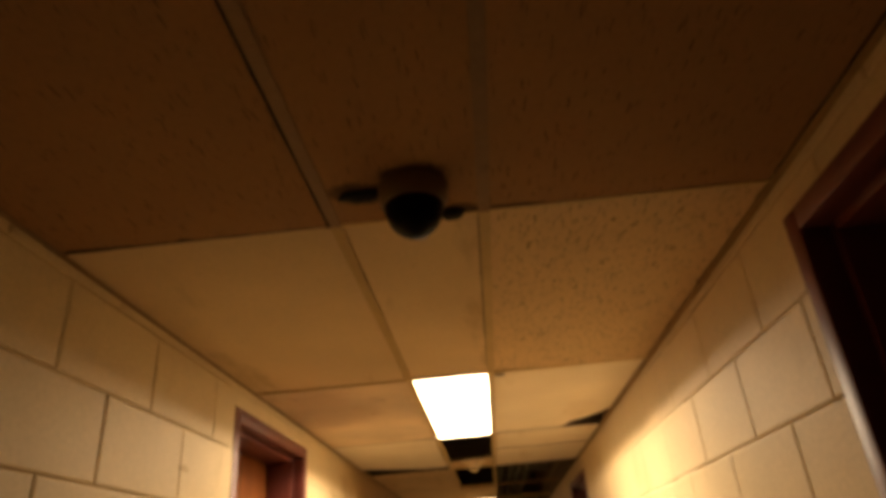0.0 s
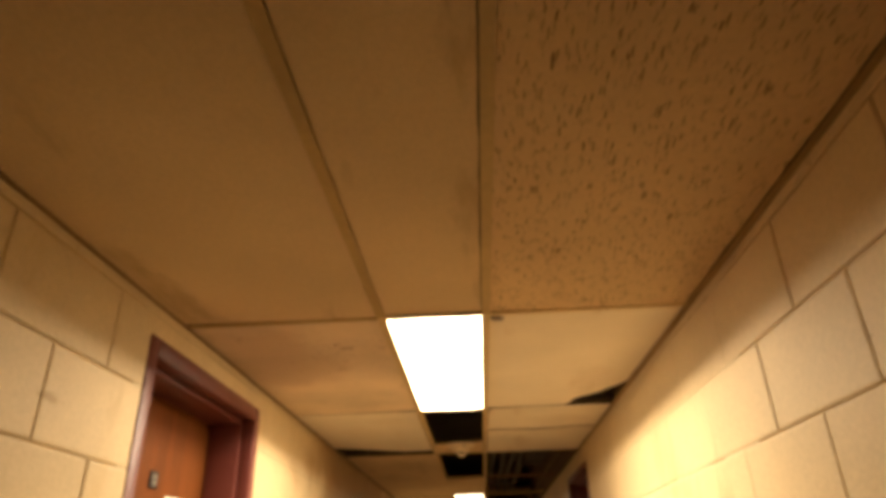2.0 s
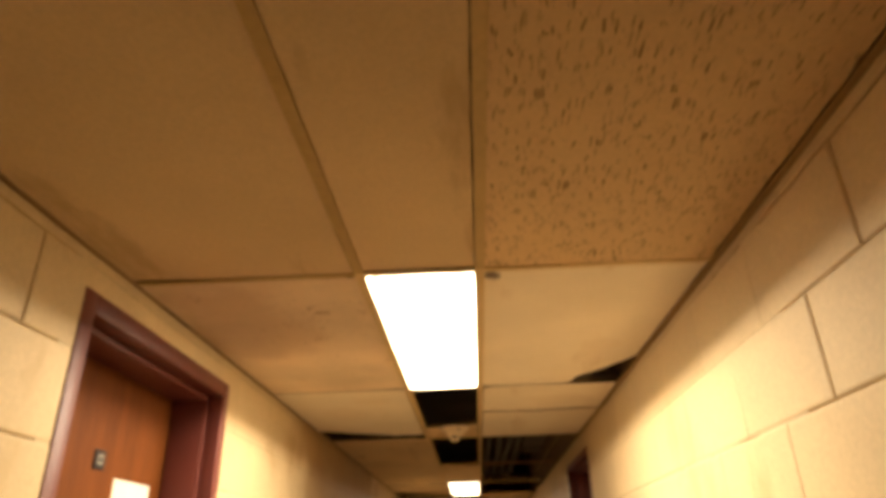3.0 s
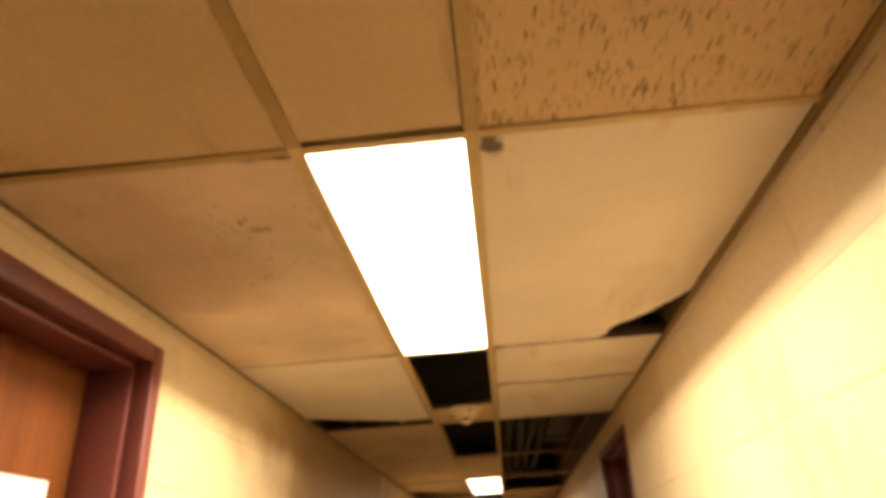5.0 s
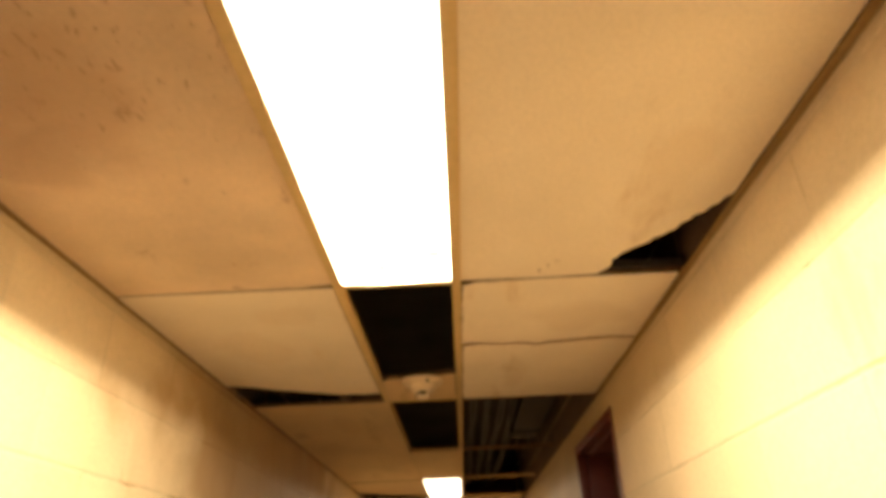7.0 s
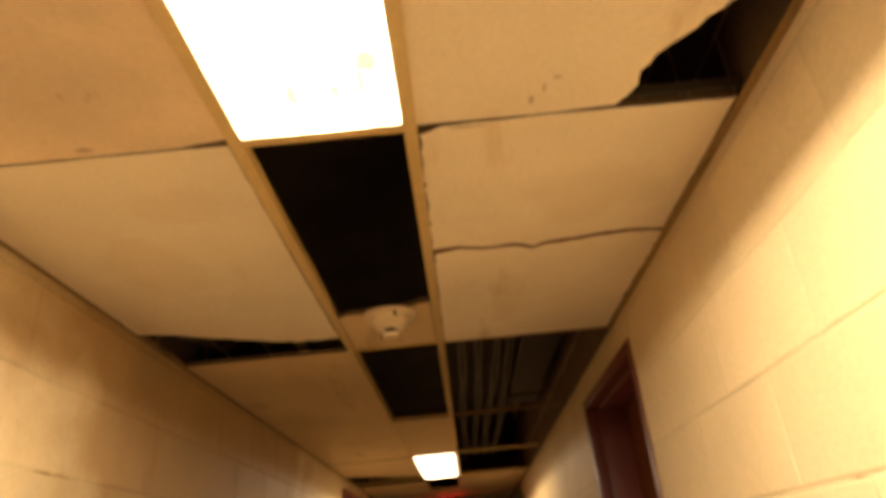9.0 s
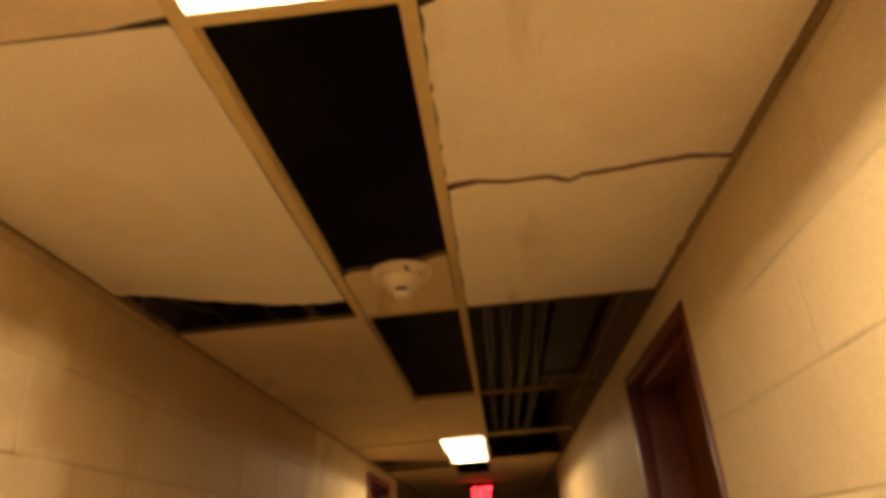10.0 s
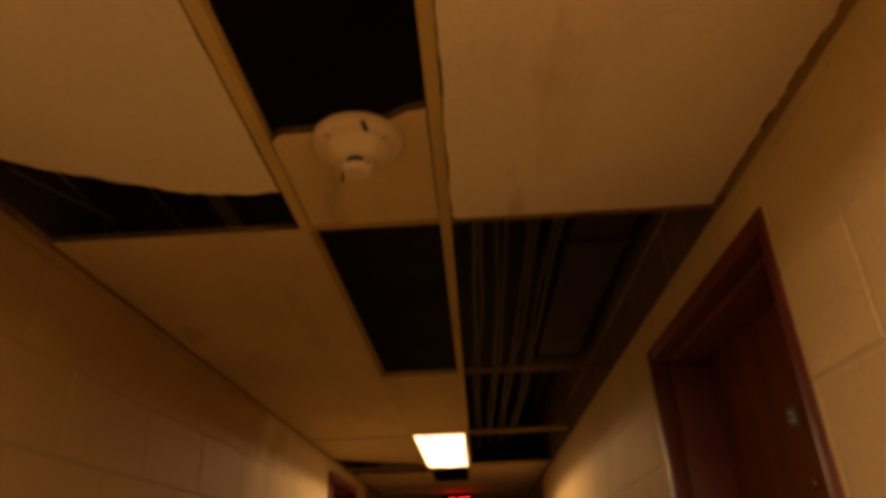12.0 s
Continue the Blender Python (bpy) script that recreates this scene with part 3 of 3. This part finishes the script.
def angle(face, side, y0, y1, leg):
    bm = bmesh.new()
    x0, x1 = sorted((face + side * 0.003, face + side * leg))
    box(bm, x0, x1, y0, y1, H - 0.0025, H - 0.001)
    x0, x1 = sorted((face, face + side * 0.002))
    box(bm, x0, x1, y0, y1, H - 0.001, H + 0.02)
    return part("wall_angle", bm, ANGLE if side > 0 else ANGLE_EAST, grid, "dirty brown wall angle" if side > 0 else "")


angle(XL, 1, BACK, WALL_END, 0.014)
angle(XR, -1, BACK, Y[D], 0.018)
for y in (4.80, 6.094, 7.313):
    bm = bmesh.new()
    tube(bm, [(XR - 0.05, y, H + 0.03), (XR - 0.052, y, 2.6), (XR - 0.055, y, SLAB)], 0.0018, 6)
    part("hanger_wire", bm, GALV, grid)
bm = bmesh.new()
tube(bm, [(-0.70, 4.60, H + 0.012), (-0.69, 4.70, H + 0.03), (-0.64, 4.86, H + 0.045), (-0.62, 5.1, H + 0.2)], 0.003, 6)
part("hanger_wire", bm, GALV, grid)


# ---- lamps ----
def troffer(y0, y1, grubby, watts, glow_mat, sag, tone):
    t = thing("ceiling_light", "one by four foot recessed fluorescent troffer, lit, with a prismatic lens", "ceiling light",
              ((TL + TR) / 2, (y0 + y1) / 2, H), "recessed corridor lights")
    x0, x1 = TL + 0.0125, TR - 0.0125
    y0, y1 = y0 + 0.0125, y1 - 0.0125
    bm = bmesh.new()
    box(bm, x0, x1, y0, y1, H + 0.105, H + 0.11)
    for a0, a1, b0, b1 in ((x0, x0 + 0.003, y0, y1), (x1 - 0.003, x1, y0, y1), (x0, x1, y0, y0 + 0.003), (x0, x1, y1 - 0.003, y1)):
        box(bm, a0, a1, b0, b1, H + 0.0045, H + 0.105)
    settle(part("housing", bm, WHITE_METAL, None), t)
    bm = bmesh.new()
    r = 0.0024
    for a0, a1, b0, b1 in ((x0 + .0003, x0 + r, y0 + .0003, y1 - .0003), (x1 - r, x1 - .0003, y0 + .0003, y1 - .0003),
                           (x0 + r, x1 - r, y0 + .0003, y0 + r), (x0 + r, x1 - r, y1 - r, y1 - .0003)):
        box(bm, a0, a1, b0, b1, H - 0.001, H + 0.0035, 0.0004)
    settle(part("door_frame", bm, WHITE_METAL, None), t)
    # droop is assumed: it lets the glowing lens brighten the tiles beside it
    bm = bmesh.new()
    nx, ny = 10, 28
    sheet_rows = []
    for j in range(ny + 1):
        v = 2 * j / ny - 1
        sheet_rows.append([bm.verts.new((x0 + 0.0024 + (x1 - x0 - 0.0048) * i / nx, y0 + 0.0024 + (y1 - y0 - 0.0048) * j / ny,
                                         H + 0.003 - sag * (1 - (2 * i / nx - 1) ** 2) * (1 - v ** 6))) for i in range(nx + 1)])
    for ra, rb in zip(sheet_rows, sheet_rows[1:]):
        for i in range(nx):
            bm.faces.new((ra[i], ra[i + 1], rb[i + 1], rb[i]))
    lens = settle(part("lens", bm, glow_mat, None, "glowing white lens", True), t)
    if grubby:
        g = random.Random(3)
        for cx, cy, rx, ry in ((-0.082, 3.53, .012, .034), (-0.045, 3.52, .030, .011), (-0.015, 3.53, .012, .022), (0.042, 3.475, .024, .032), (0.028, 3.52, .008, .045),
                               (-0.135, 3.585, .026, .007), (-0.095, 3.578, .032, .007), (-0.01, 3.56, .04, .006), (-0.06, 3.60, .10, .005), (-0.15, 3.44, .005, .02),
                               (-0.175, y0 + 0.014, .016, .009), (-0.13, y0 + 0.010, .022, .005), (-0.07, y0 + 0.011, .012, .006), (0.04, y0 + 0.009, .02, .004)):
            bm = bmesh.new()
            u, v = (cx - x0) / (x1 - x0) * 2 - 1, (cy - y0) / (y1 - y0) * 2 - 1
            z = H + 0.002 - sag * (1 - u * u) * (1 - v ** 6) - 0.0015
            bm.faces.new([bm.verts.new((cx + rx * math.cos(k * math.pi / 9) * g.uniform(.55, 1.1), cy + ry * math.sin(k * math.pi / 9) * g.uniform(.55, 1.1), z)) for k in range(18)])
            part("lens_deposit", bm, GRIME_GLOW, lens, "yellowish lens grime with its own glow")
    lamp = bpy.data.lights.new("tube_light", "AREA")
    lamp.shape, lamp.size, lamp.size_y = "RECTANGLE", 0.055, y1 - y0 - 0.06
    lamp.energy, lamp.color, lamp.spread = watts, tone, radians(180)
    lo = new("tube_light", lamp)
    lo.location = ((x0 + x1) / 2, (y0 + y1) / 2, H + 0.043)
    return t


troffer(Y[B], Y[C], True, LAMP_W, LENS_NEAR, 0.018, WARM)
troffer(Y[F], Y[G], False, LAMP_W * 0.5, LENS_FAR, 0.004, (1.0, 0.79, 0.49))


# ---- doors ----
def doorway(number, face, side, y0, y1, top, label, leaf=True, leaf_label="", width=FACE, proud=0.022):
    """A pressed-steel frame: casing, soffit, stop; depths run from the wall face inwards."""
    door = thing("door_%d" % number, label, "door", (face, (y0 + y1) / 2, 0), kind="structure")

    def put(bm, a, b, z0, z1, d0, d1, bevel=0.0025):
        xa, xb = sorted((face - side * d0, face - side * d1))
        box(bm, xa, xb, a, b, z0, z1, bevel)

    for a, s in ((y0, 1), (y1, -1)):
        bm = bmesh.new()
        lo, hi = sorted((a, a + s * width))
        put(bm, lo, hi, 0, top, -proud, 0.045, 0.004)
        lo, hi = sorted((a + s * (width - 0.022), a + s * (width - 0.001)))
        put(bm, lo, hi, 0, top - width + 0.02, 0.045, 0.21)
        lo, hi = sorted((a + s * (width - 0.002), a + s * (width + 0.016)))
        put(bm, lo, hi, 0, top - width, 0.045, LEAF - 0.003)
        settle(part("jamb", bm, MAROON, None, smooth=True), door)
    bm = bmesh.new()
    put(bm, y0 + width + 0.0003, y1 - width - 0.0003, top - width, top, -proud, 0.045, 0.004)
    put(bm, y0 + width, y1 - width, top - width + 0.001, top - width + 0.02, 0.045, 0.21)
    put(bm, y0 + width + 0.0165, y1 - width - 0.0165, top - width - 0.016, top - width + 0.002, 0.045, LEAF - 0.003)
    settle(part("head", bm, MAROON, None, smooth=True), door)
    if leaf:
        bm = bmesh.new()
        put(bm, y0 + width + 0.002, y1 - width - 0.002, 0.008, top - width - 0.003, LEAF, LEAF + 0.042, 0.002)
        panel = settle(part("leaf", bm, WOOD, None, leaf_label or "brown wood veneer leaf"), door)
        bm = bmesh.new()
        hy = y1 - width - 0.09
        xx = face - side * LEAF
        for s0, rr in ((0.0, 0.034), (side * 0.012, 0.014), (side * 0.03, 0.027)):
            bmesh.ops.create_cone(bm, cap_ends=True, segments=20, radius1=rr, radius2=rr * 0.85, depth=0.02,
                                  matrix=Matrix.Translation((xx + s0 + side * 0.006, hy, 0.96)) @ Matrix.Rotation(math.pi / 2, 4, "Y"))
        part("door_knob", bm, BRASS, panel, "worn brass knob", True)
    return door


doorway(1, XL, 1, *LEFT_OPEN[0], "closed brown wood door in a maroon steel frame", leaf_label="orange-brown wood veneer door leaf", proud=0.004)
doorway(2, XR, -1, *RIGHT_OPEN[0], "open doorway to a dark room, maroon steel frame", leaf=False, width=0.045, proud=0.012)
doorway(3, XR, -1, *RIGHT_OPEN[1], "closed dark brown door in a maroon steel frame", leaf_label="dark brown wood veneer door leaf", width=0.038, proud=0.004)
doorway(4, XL, 1, *LEFT_OPEN[1], "closed brown door in a maroon steel frame near the corridor's end")


def room_plate(face, side, y, z, size):
    t = thing("room_plate", "small black square room plate with a grey insert on the door", "sign", (face, y, z))
    s = size / 2

    def put(bm, a, b, z0, z1, d0, d1, bevel=0.0):
        xa, xb = sorted((face + side * d0, face + side * d1))
        return box(bm, xa, xb, a, b, z0, z1, bevel)

    back = settle(part("plate", put(bmesh.new(), y - s, y + s, z - s, z + s, 0.0005, 0.006, 0.0015), PLATE, None), t)
    part("insert", put(bmesh.new(), y - s * .55, y + s * .55, z - s * .55, z + s * .55, 0.006, 0.0075), PEWTER, back, "grey insert")
    part("bar", put(bmesh.new(), y - s * .35, y + s * .35, z - s * .18, z + s * .18, 0.0075, 0.008), PLATE, back)
    return t


room_plate(XL - LEAF, 1, 2.722, 1.899, 0.050)
room_plate(XR + LEAF, -1, 5.146, 1.887, 0.044)
notice = thing("paper_notice", "white printed paper sheet taped to the door", "paper", (XL - LEAF, 2.97, 1.72))
sheet = settle(part("sheet", box(bmesh.new(), XL - LEAF + 0.0004, XL - LEAF + 0.0012, 2.822, 3.038, 1.582, 1.861), PAPER, None), notice)
for k in range(7):
    part("bar", box(bmesh.new(), XL - LEAF + 0.0012, XL - LEAF + 0.0016, 2.85, 3.01 - 0.03 * (k % 3), 1.80 - k * 0.028, 1.807 - k * 0.028), INK, sheet)
peep = thing("peephole", "small brass door viewer in the brown door", "door viewer", (XR + LEAF, 5.138, 1.742))
bm = bmesh.new()
bmesh.ops.create_cone(bm, cap_ends=True, segments=20, radius1=0.008, radius2=0.010, depth=0.006,
                      matrix=Matrix.Translation((XR + LEAF - 0.003, 5.138, 1.742)) @ Matrix.Rotation(math.pi / 2, 4, "Y"))
ring = settle(part("ring", bm, BRASS, None, smooth=True), peep)
bm = bmesh.new()
bmesh.ops.create_cone(bm, cap_ends=True, segments=16, radius1=0.005, radius2=0.005, depth=0.002,
                      matrix=Matrix.Translation((XR + LEAF - 0.0065, 5.138, 1.742)) @ Matrix.Rotation(math.pi / 2, 4, "Y"))
part("glass", bm, BLACK, ring)

# ---- camera dome ----
dome = thing("dome_camera", "black smoked security camera dome on a tan ceiling mount", "security camera", (-0.038, 1.095, H))
c = (-0.038, 1.095, H)
settle(part("mount", lathe(bmesh.new(), [(0, 0), (.064, 0), (.066, -.006), (.064, -.030), (.058, -.044), (.050, -.046), (0, -.046)], c), BEIGE, None, "tan mounting ring", True), dome)
prof = [(.054, -.040), (.055, -.050)] + [(.053 * math.cos(k * math.pi / 20), -.050 - .056 * math.sin(k * math.pi / 20)) for k in range(1, 10)] + [(0, -.106)]
settle(part("bubble", lathe(bmesh.new(), prof, c), BLACK, None, "black smoked bubble", True), dome)
# two black lumps of unknown make beside the dome
for cx, cy, rx, ry, rz, seed in ((-0.138, 1.106, .040, .021, .010, 1), (0.028, 1.207, .030, .021, .012, 2)):
    bm = bmesh.new()
    bmesh.ops.create_icosphere(bm, subdivisions=3, radius=1)
    for v in bm.verts:
        k = 1 + 0.30 * noise.noise(v.co * 1.6 + Vector((seed * 7, 0, 0))) + 0.10 * noise.noise(v.co * 5)
        v.co = Vector((cx + v.co.x * rx * k, cy + v.co.y * ry * k, H - 0.001 + min(v.co.z, 0.05) * rz * k))
    settle(part("sealant_smear", bm, LUMP_BLACK, None, "black lump on the ceiling beside the dome", True), dome)

# ---- smoke detector ----
det = thing("smoke_detector", "cream round smoke detector on a torn ceiling tile strip", "smoke detector", (-0.046, 4.565, H))
c = (-0.046, 4.565, H + 0.002)
base = settle(part("base", lathe(bmesh.new(), [(0, 0), (.078, 0), (.0785, -.004), (.076, -.012), (.068, -.018), (.056, -.021), (.052, -.021)], c, 48), PLASTIC, None, smooth=True), det)
body = settle(part("body", lathe(bmesh.new(), [(.053, -.020), (.049, -.032), (.043, -.042), (.034, -.047), (.0, -.047)], c, 48), PLASTIC, None, smooth=True), det)
part("chamber", lathe(bmesh.new(), [(.0205, -.044), (.0205, -.060), (0, -.060)], c, 32), SLOT, body, "dark sensing slot", True)
part("cap", lathe(bmesh.new(), [(0, -.058), (.0225, -.058), (.0235, -.061), (.0225, -.068), (.018, -.0715), (0, -.072)], c, 32), PLASTIC, body, smooth=True)
for an in (0.1, 1.2, 1.95, 3.04, 3.9, 5.52):
    px, py = c[0] + .0235 * math.cos(an), c[1] + .0235 * math.sin(an)
    part("post", box(bmesh.new(), px - .0022, px + .0022, py - .0022, py + .0022, c[2] - .060, c[2] - .045), PLASTIC, body)
bm = bmesh.new()
box(bm, -0.004, 0.004, -0.011, 0.011, -0.004, 0.004, 0.002)
bmesh.ops.transform(bm, matrix=Matrix.Translation((c[0] + 0.022, c[1] - 0.061, c[2] - 0.0165)) @ Matrix.Rotation(radians(-16), 4, "Z") @ Matrix.Rotation(radians(-18), 4, "X"), verts=bm.verts)
part("key_slot", bm, SLOT, base, "black slot in the rim")
for dx, dy in ((-0.042, -0.046), (0.05, -0.03), (0.045, 0.012)):
    part("screw", lathe(bmesh.new(), [(.0035, -.0), (.0035, -.0022), (0, -.0025)], (c[0] + dx, c[1] + dy, c[2] - .0195), 10), BRASS, base)

bm = bmesh.new()
bmesh.ops.create_icosphere(bm, subdivisions=2, radius=0.0035, matrix=Matrix.Translation((c[0] + 0.031, c[1] - 0.012, c[2] - 0.0475)))
part("indicator", bm, LED, body, "small clear indicator lamp", True)
part("pin", lathe(bmesh.new(), [(.0018, -.030), (.0018, -.066), (0, -.067)], (c[0] - 0.030, c[1] + 0.030, c[2]), 8), SLOT, body)

# ---- exit sign ----
sign = thing("exit_sign", "lit red exit sign hung from the ceiling", "exit sign", (-0.05, 10.35, 2.27))
SX, SY, ST = -0.036, 10.35, 2.262
settle(part("canopy", box(bmesh.new(), SX - .06, SX + .06, SY - .03, SY + .03, ST, H + 0.001, 0.003), PLATE, None), sign)
settle(part("housing", box(bmesh.new(), SX - .105, SX + .105, SY - .022, SY + .022, ST - .19, ST, 0.006), PLATE, None, "dark sign housing"), sign)
sign_face = settle(part("face", box(bmesh.new(), SX - .095, SX + .095, SY - .0255, SY - .0222, ST - .178, ST - .012), RED_FACE, None, "deep red face"), sign)
curve = bpy.data.curves.new("letters", "FONT")
curve.body, curve.size, curve.align_x, curve.align_y, curve.extrude = "EXIT", 0.150, "CENTER", "CENTER", 0.001
curve.offset = 0.003
letters = new("letters", curve)
letters.matrix_world = pose(SX, SY - 0.0275, ST - 0.095, 90, 0, 0)
bpy.context.view_layer.update()
me = bpy.data.meshes.new_from_object(letters.evaluated_get(bpy.context.evaluated_depsgraph_get()))
bpy.data.objects.remove(letters)
me.materials.clear()
me.materials.append(RED_GLOW)
letters = new("letters", me)
letters.matrix_basis = pose(SX, SY - 0.0275, ST - 0.095, 90, 0, 0) @ Matrix.Diagonal((0.68, 1.1, 1, 1))
letters["label"] = "glowing red letters EXIT"
letters.parent = sign_face

# ---- above the missing tiles ----
g = random.Random(8)
for x in (0.165, 0.245, 0.322, 0.398):
    bm = bmesh.new()
    ph = g.uniform(0, 6)
    for dx in (-0.011, 0.011):
        tube(bm, [(x + dx + 0.006 * math.sin(y * 2.3 + ph) + 0.003 * math.sin(y * 6.1 + ph * 2 + dx * 90), y, 2.45 + 0.012 * math.sin(y * 1.7 + ph)) for y in [4.0 + 0.14 * k for k in range(36)]], 0.007, 8)
    tagged(finish("conduit", bm, GALV, smooth=True), "grey metal conduit run above the missing ceiling tiles", "conduit", group="conduits above the corridor")
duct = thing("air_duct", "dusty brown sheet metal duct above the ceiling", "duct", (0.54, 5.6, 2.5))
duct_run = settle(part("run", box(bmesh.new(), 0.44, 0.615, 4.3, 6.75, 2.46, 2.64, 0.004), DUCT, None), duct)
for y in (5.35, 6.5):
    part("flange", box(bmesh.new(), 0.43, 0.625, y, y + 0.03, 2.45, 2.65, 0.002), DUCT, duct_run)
for y in (4.6, 6.6):
    settle(part("strap", box(bmesh.new(), 0.425, 0.429, y - .5, y - .47, 2.44, SLAB), GALV, None), duct)


# ---- blocks ----
meshes = {}
TOP_COURSE = 11                 # the course that the ceiling cuts


def block_mesh(w, h, gaps, bare=None):
    """A block's painted face; gaps (left, right, below, above) are set back at true edges only."""
    key = (round(w, 4), round(h, 4), gaps, bare)
    if key not in meshes:
        gl, gr, gb, gt = gaps
        x0, x1, z0, z1 = -w / 2 + gl, w / 2 - gr, -h / 2 + gb, h / 2 - gt
        c = 0.0065
        rings = [[(x0, z0, -0.03), (x1, z0, -0.03), (x1, z1, -0.03), (x0, z1, -0.03)],
                 [(x0, z0, -0.0035), (x1, z0, -0.0035), (x1, z1, -0.0035), (x0, z1, -0.0035)],
                 [(x0 + c * .35 * (gl > 0), z0 + c * .35 * (gb > 0), -0.001), (x1 - c * .35 * (gr > 0), z0 + c * .35 * (gb > 0), -0.001),
                  (x1 - c * .35 * (gr > 0), z1 - c * .35 * (gt > 0), -0.001), (x0 + c * .35 * (gl > 0), z1 - c * .35 * (gt > 0), -0.001)],
                 [(x0 + c * (gl > 0), z0 + c * (gb > 0), 0), (x1 - c * (gr > 0), z0 + c * (gb > 0), 0), (x1 - c * (gr > 0), z1 - c * (gt > 0), 0), (x0 + c * (gl > 0), z1 - c * (gt > 0), 0)]]
        verts = [p for r in rings for p in r]
        faces = [(12, 13, 14, 15)]
        for r in range(3):
            for k in range(4):
                j = (k + 1) % 4
                faces.append((r * 4 + k, r * 4 + j, r * 4 + 4 + j, r * 4 + 4 + k))
        me = bpy.data.meshes.new("block")
        me.from_pydata(verts, [], faces)
        me.materials.append(bare or PAINT)
        meshes[key] = me
    return meshes[key]


def pieces(openings, phase):
    """Rectangles (y0, y1, z0, z1, gaps) of all blocks of a wall, cut round its openings."""
    cuts = holes(openings)
    k = 0
    while COURSE0 + (k + 1) * COURSE < SLAB:
        z0, z1 = COURSE0 + k * COURSE, COURSE0 + (k + 1) * COURSE
        start = phase[k % 2] - BLOCK * 40
        i = 0
        while start + i * BLOCK < WALL_END:
            a, b = max(start + i * BLOCK, BACK), min(start + (i + 1) * BLOCK, WALL_END)
            i += 1
            if b - a < 0.02:
                continue
            tight = 0.0016 if a < 2.2 else 0.0009
            bed = 0.0021 if k == TOP_COURSE and a < 4.7 else 0.0013
            head = 0.0021 if k == TOP_COURSE - 1 and a < 4.7 else 0.0013
            full = (tight, tight, bed, head)
            hit = [c for c in cuts if c[0] < b and c[1] > a and c[2] > z0]
            if not hit and z0 < H < z1:
                yield k, (a, b, z0, H + 0.003, (tight, tight, bed, 0))
                yield k, (a, b, H + 0.003, z1, (tight, tight, 0, bed))
                continue
            if not hit:
                yield k, (a, b, z0, z1, full)
                continue
            ca, cb, ct = hit[0]
            if ca - a > 0.004:
                yield k, (a, ca, z0, z1, (tight, 0, bed, bed))
            if b - cb > 0.004:
                yield k, (cb, b, z0, z1, (0, tight, bed, bed))
            if z1 - ct > 0.004:
                yield k, (max(a, ca), min(b, cb), ct, z1, (tight if a > ca else 0, tight if b < cb else 0, 0, bed))
        k += 1


def lay(wall_ob, face, side, openings, phase, above):
    g = random.Random(21 if side > 0 else 22)
    low_v, low_f, low_m = [], [], []
    for k, (a, b, z0, z1, gaps) in pieces(openings, phase):
        if side < 0:
            gaps = (gaps[1], gaps[0], gaps[2], gaps[3])
        bare = above if z0 > H else None
        me = block_mesh(b - a, z1 - z0, gaps, bare)
        turn = Matrix(((0, 0, side, 0), (side, 0, 0, 0), (0, 1, 0, 0), (0, 0, 0, 1)))
        m = Matrix.Translation((face - side * g.uniform(0, 0.0012), (a + b) / 2, (z0 + z1) / 2)) @ turn @ pose(0, 0, 0, g.uniform(-.12, .12), g.uniform(-.10, .10), 0)
        if 1.2 < z0 and z1 < 2.7 and a > -0.2:
            ob = new("block", me)
            ob.parent = wall_ob
            ob.matrix_basis = m
        else:
            base = len(low_v)
            low_v += [tuple(m @ v.co) for v in me.vertices]
            low_f += [tuple(base + i for i in p.vertices) for p in me.polygons]
            low_m += [int(bare is not None)] * len(me.polygons)
    me = bpy.data.meshes.new("block_courses")
    me.from_pydata(low_v, [], low_f)
    me.materials.append(PAINT)
    me.materials.append(above)
    me.polygons.foreach_set("material_index", low_m)
    ob = new("block_courses", me)
    ob.parent = wall_ob
    tagged(ob, kind="stuff")


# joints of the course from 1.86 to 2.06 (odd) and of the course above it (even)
lay(WALL_L, XL, 1, LEFT_OPEN, (1.277, 1.474), UNPAINTED_DARK)
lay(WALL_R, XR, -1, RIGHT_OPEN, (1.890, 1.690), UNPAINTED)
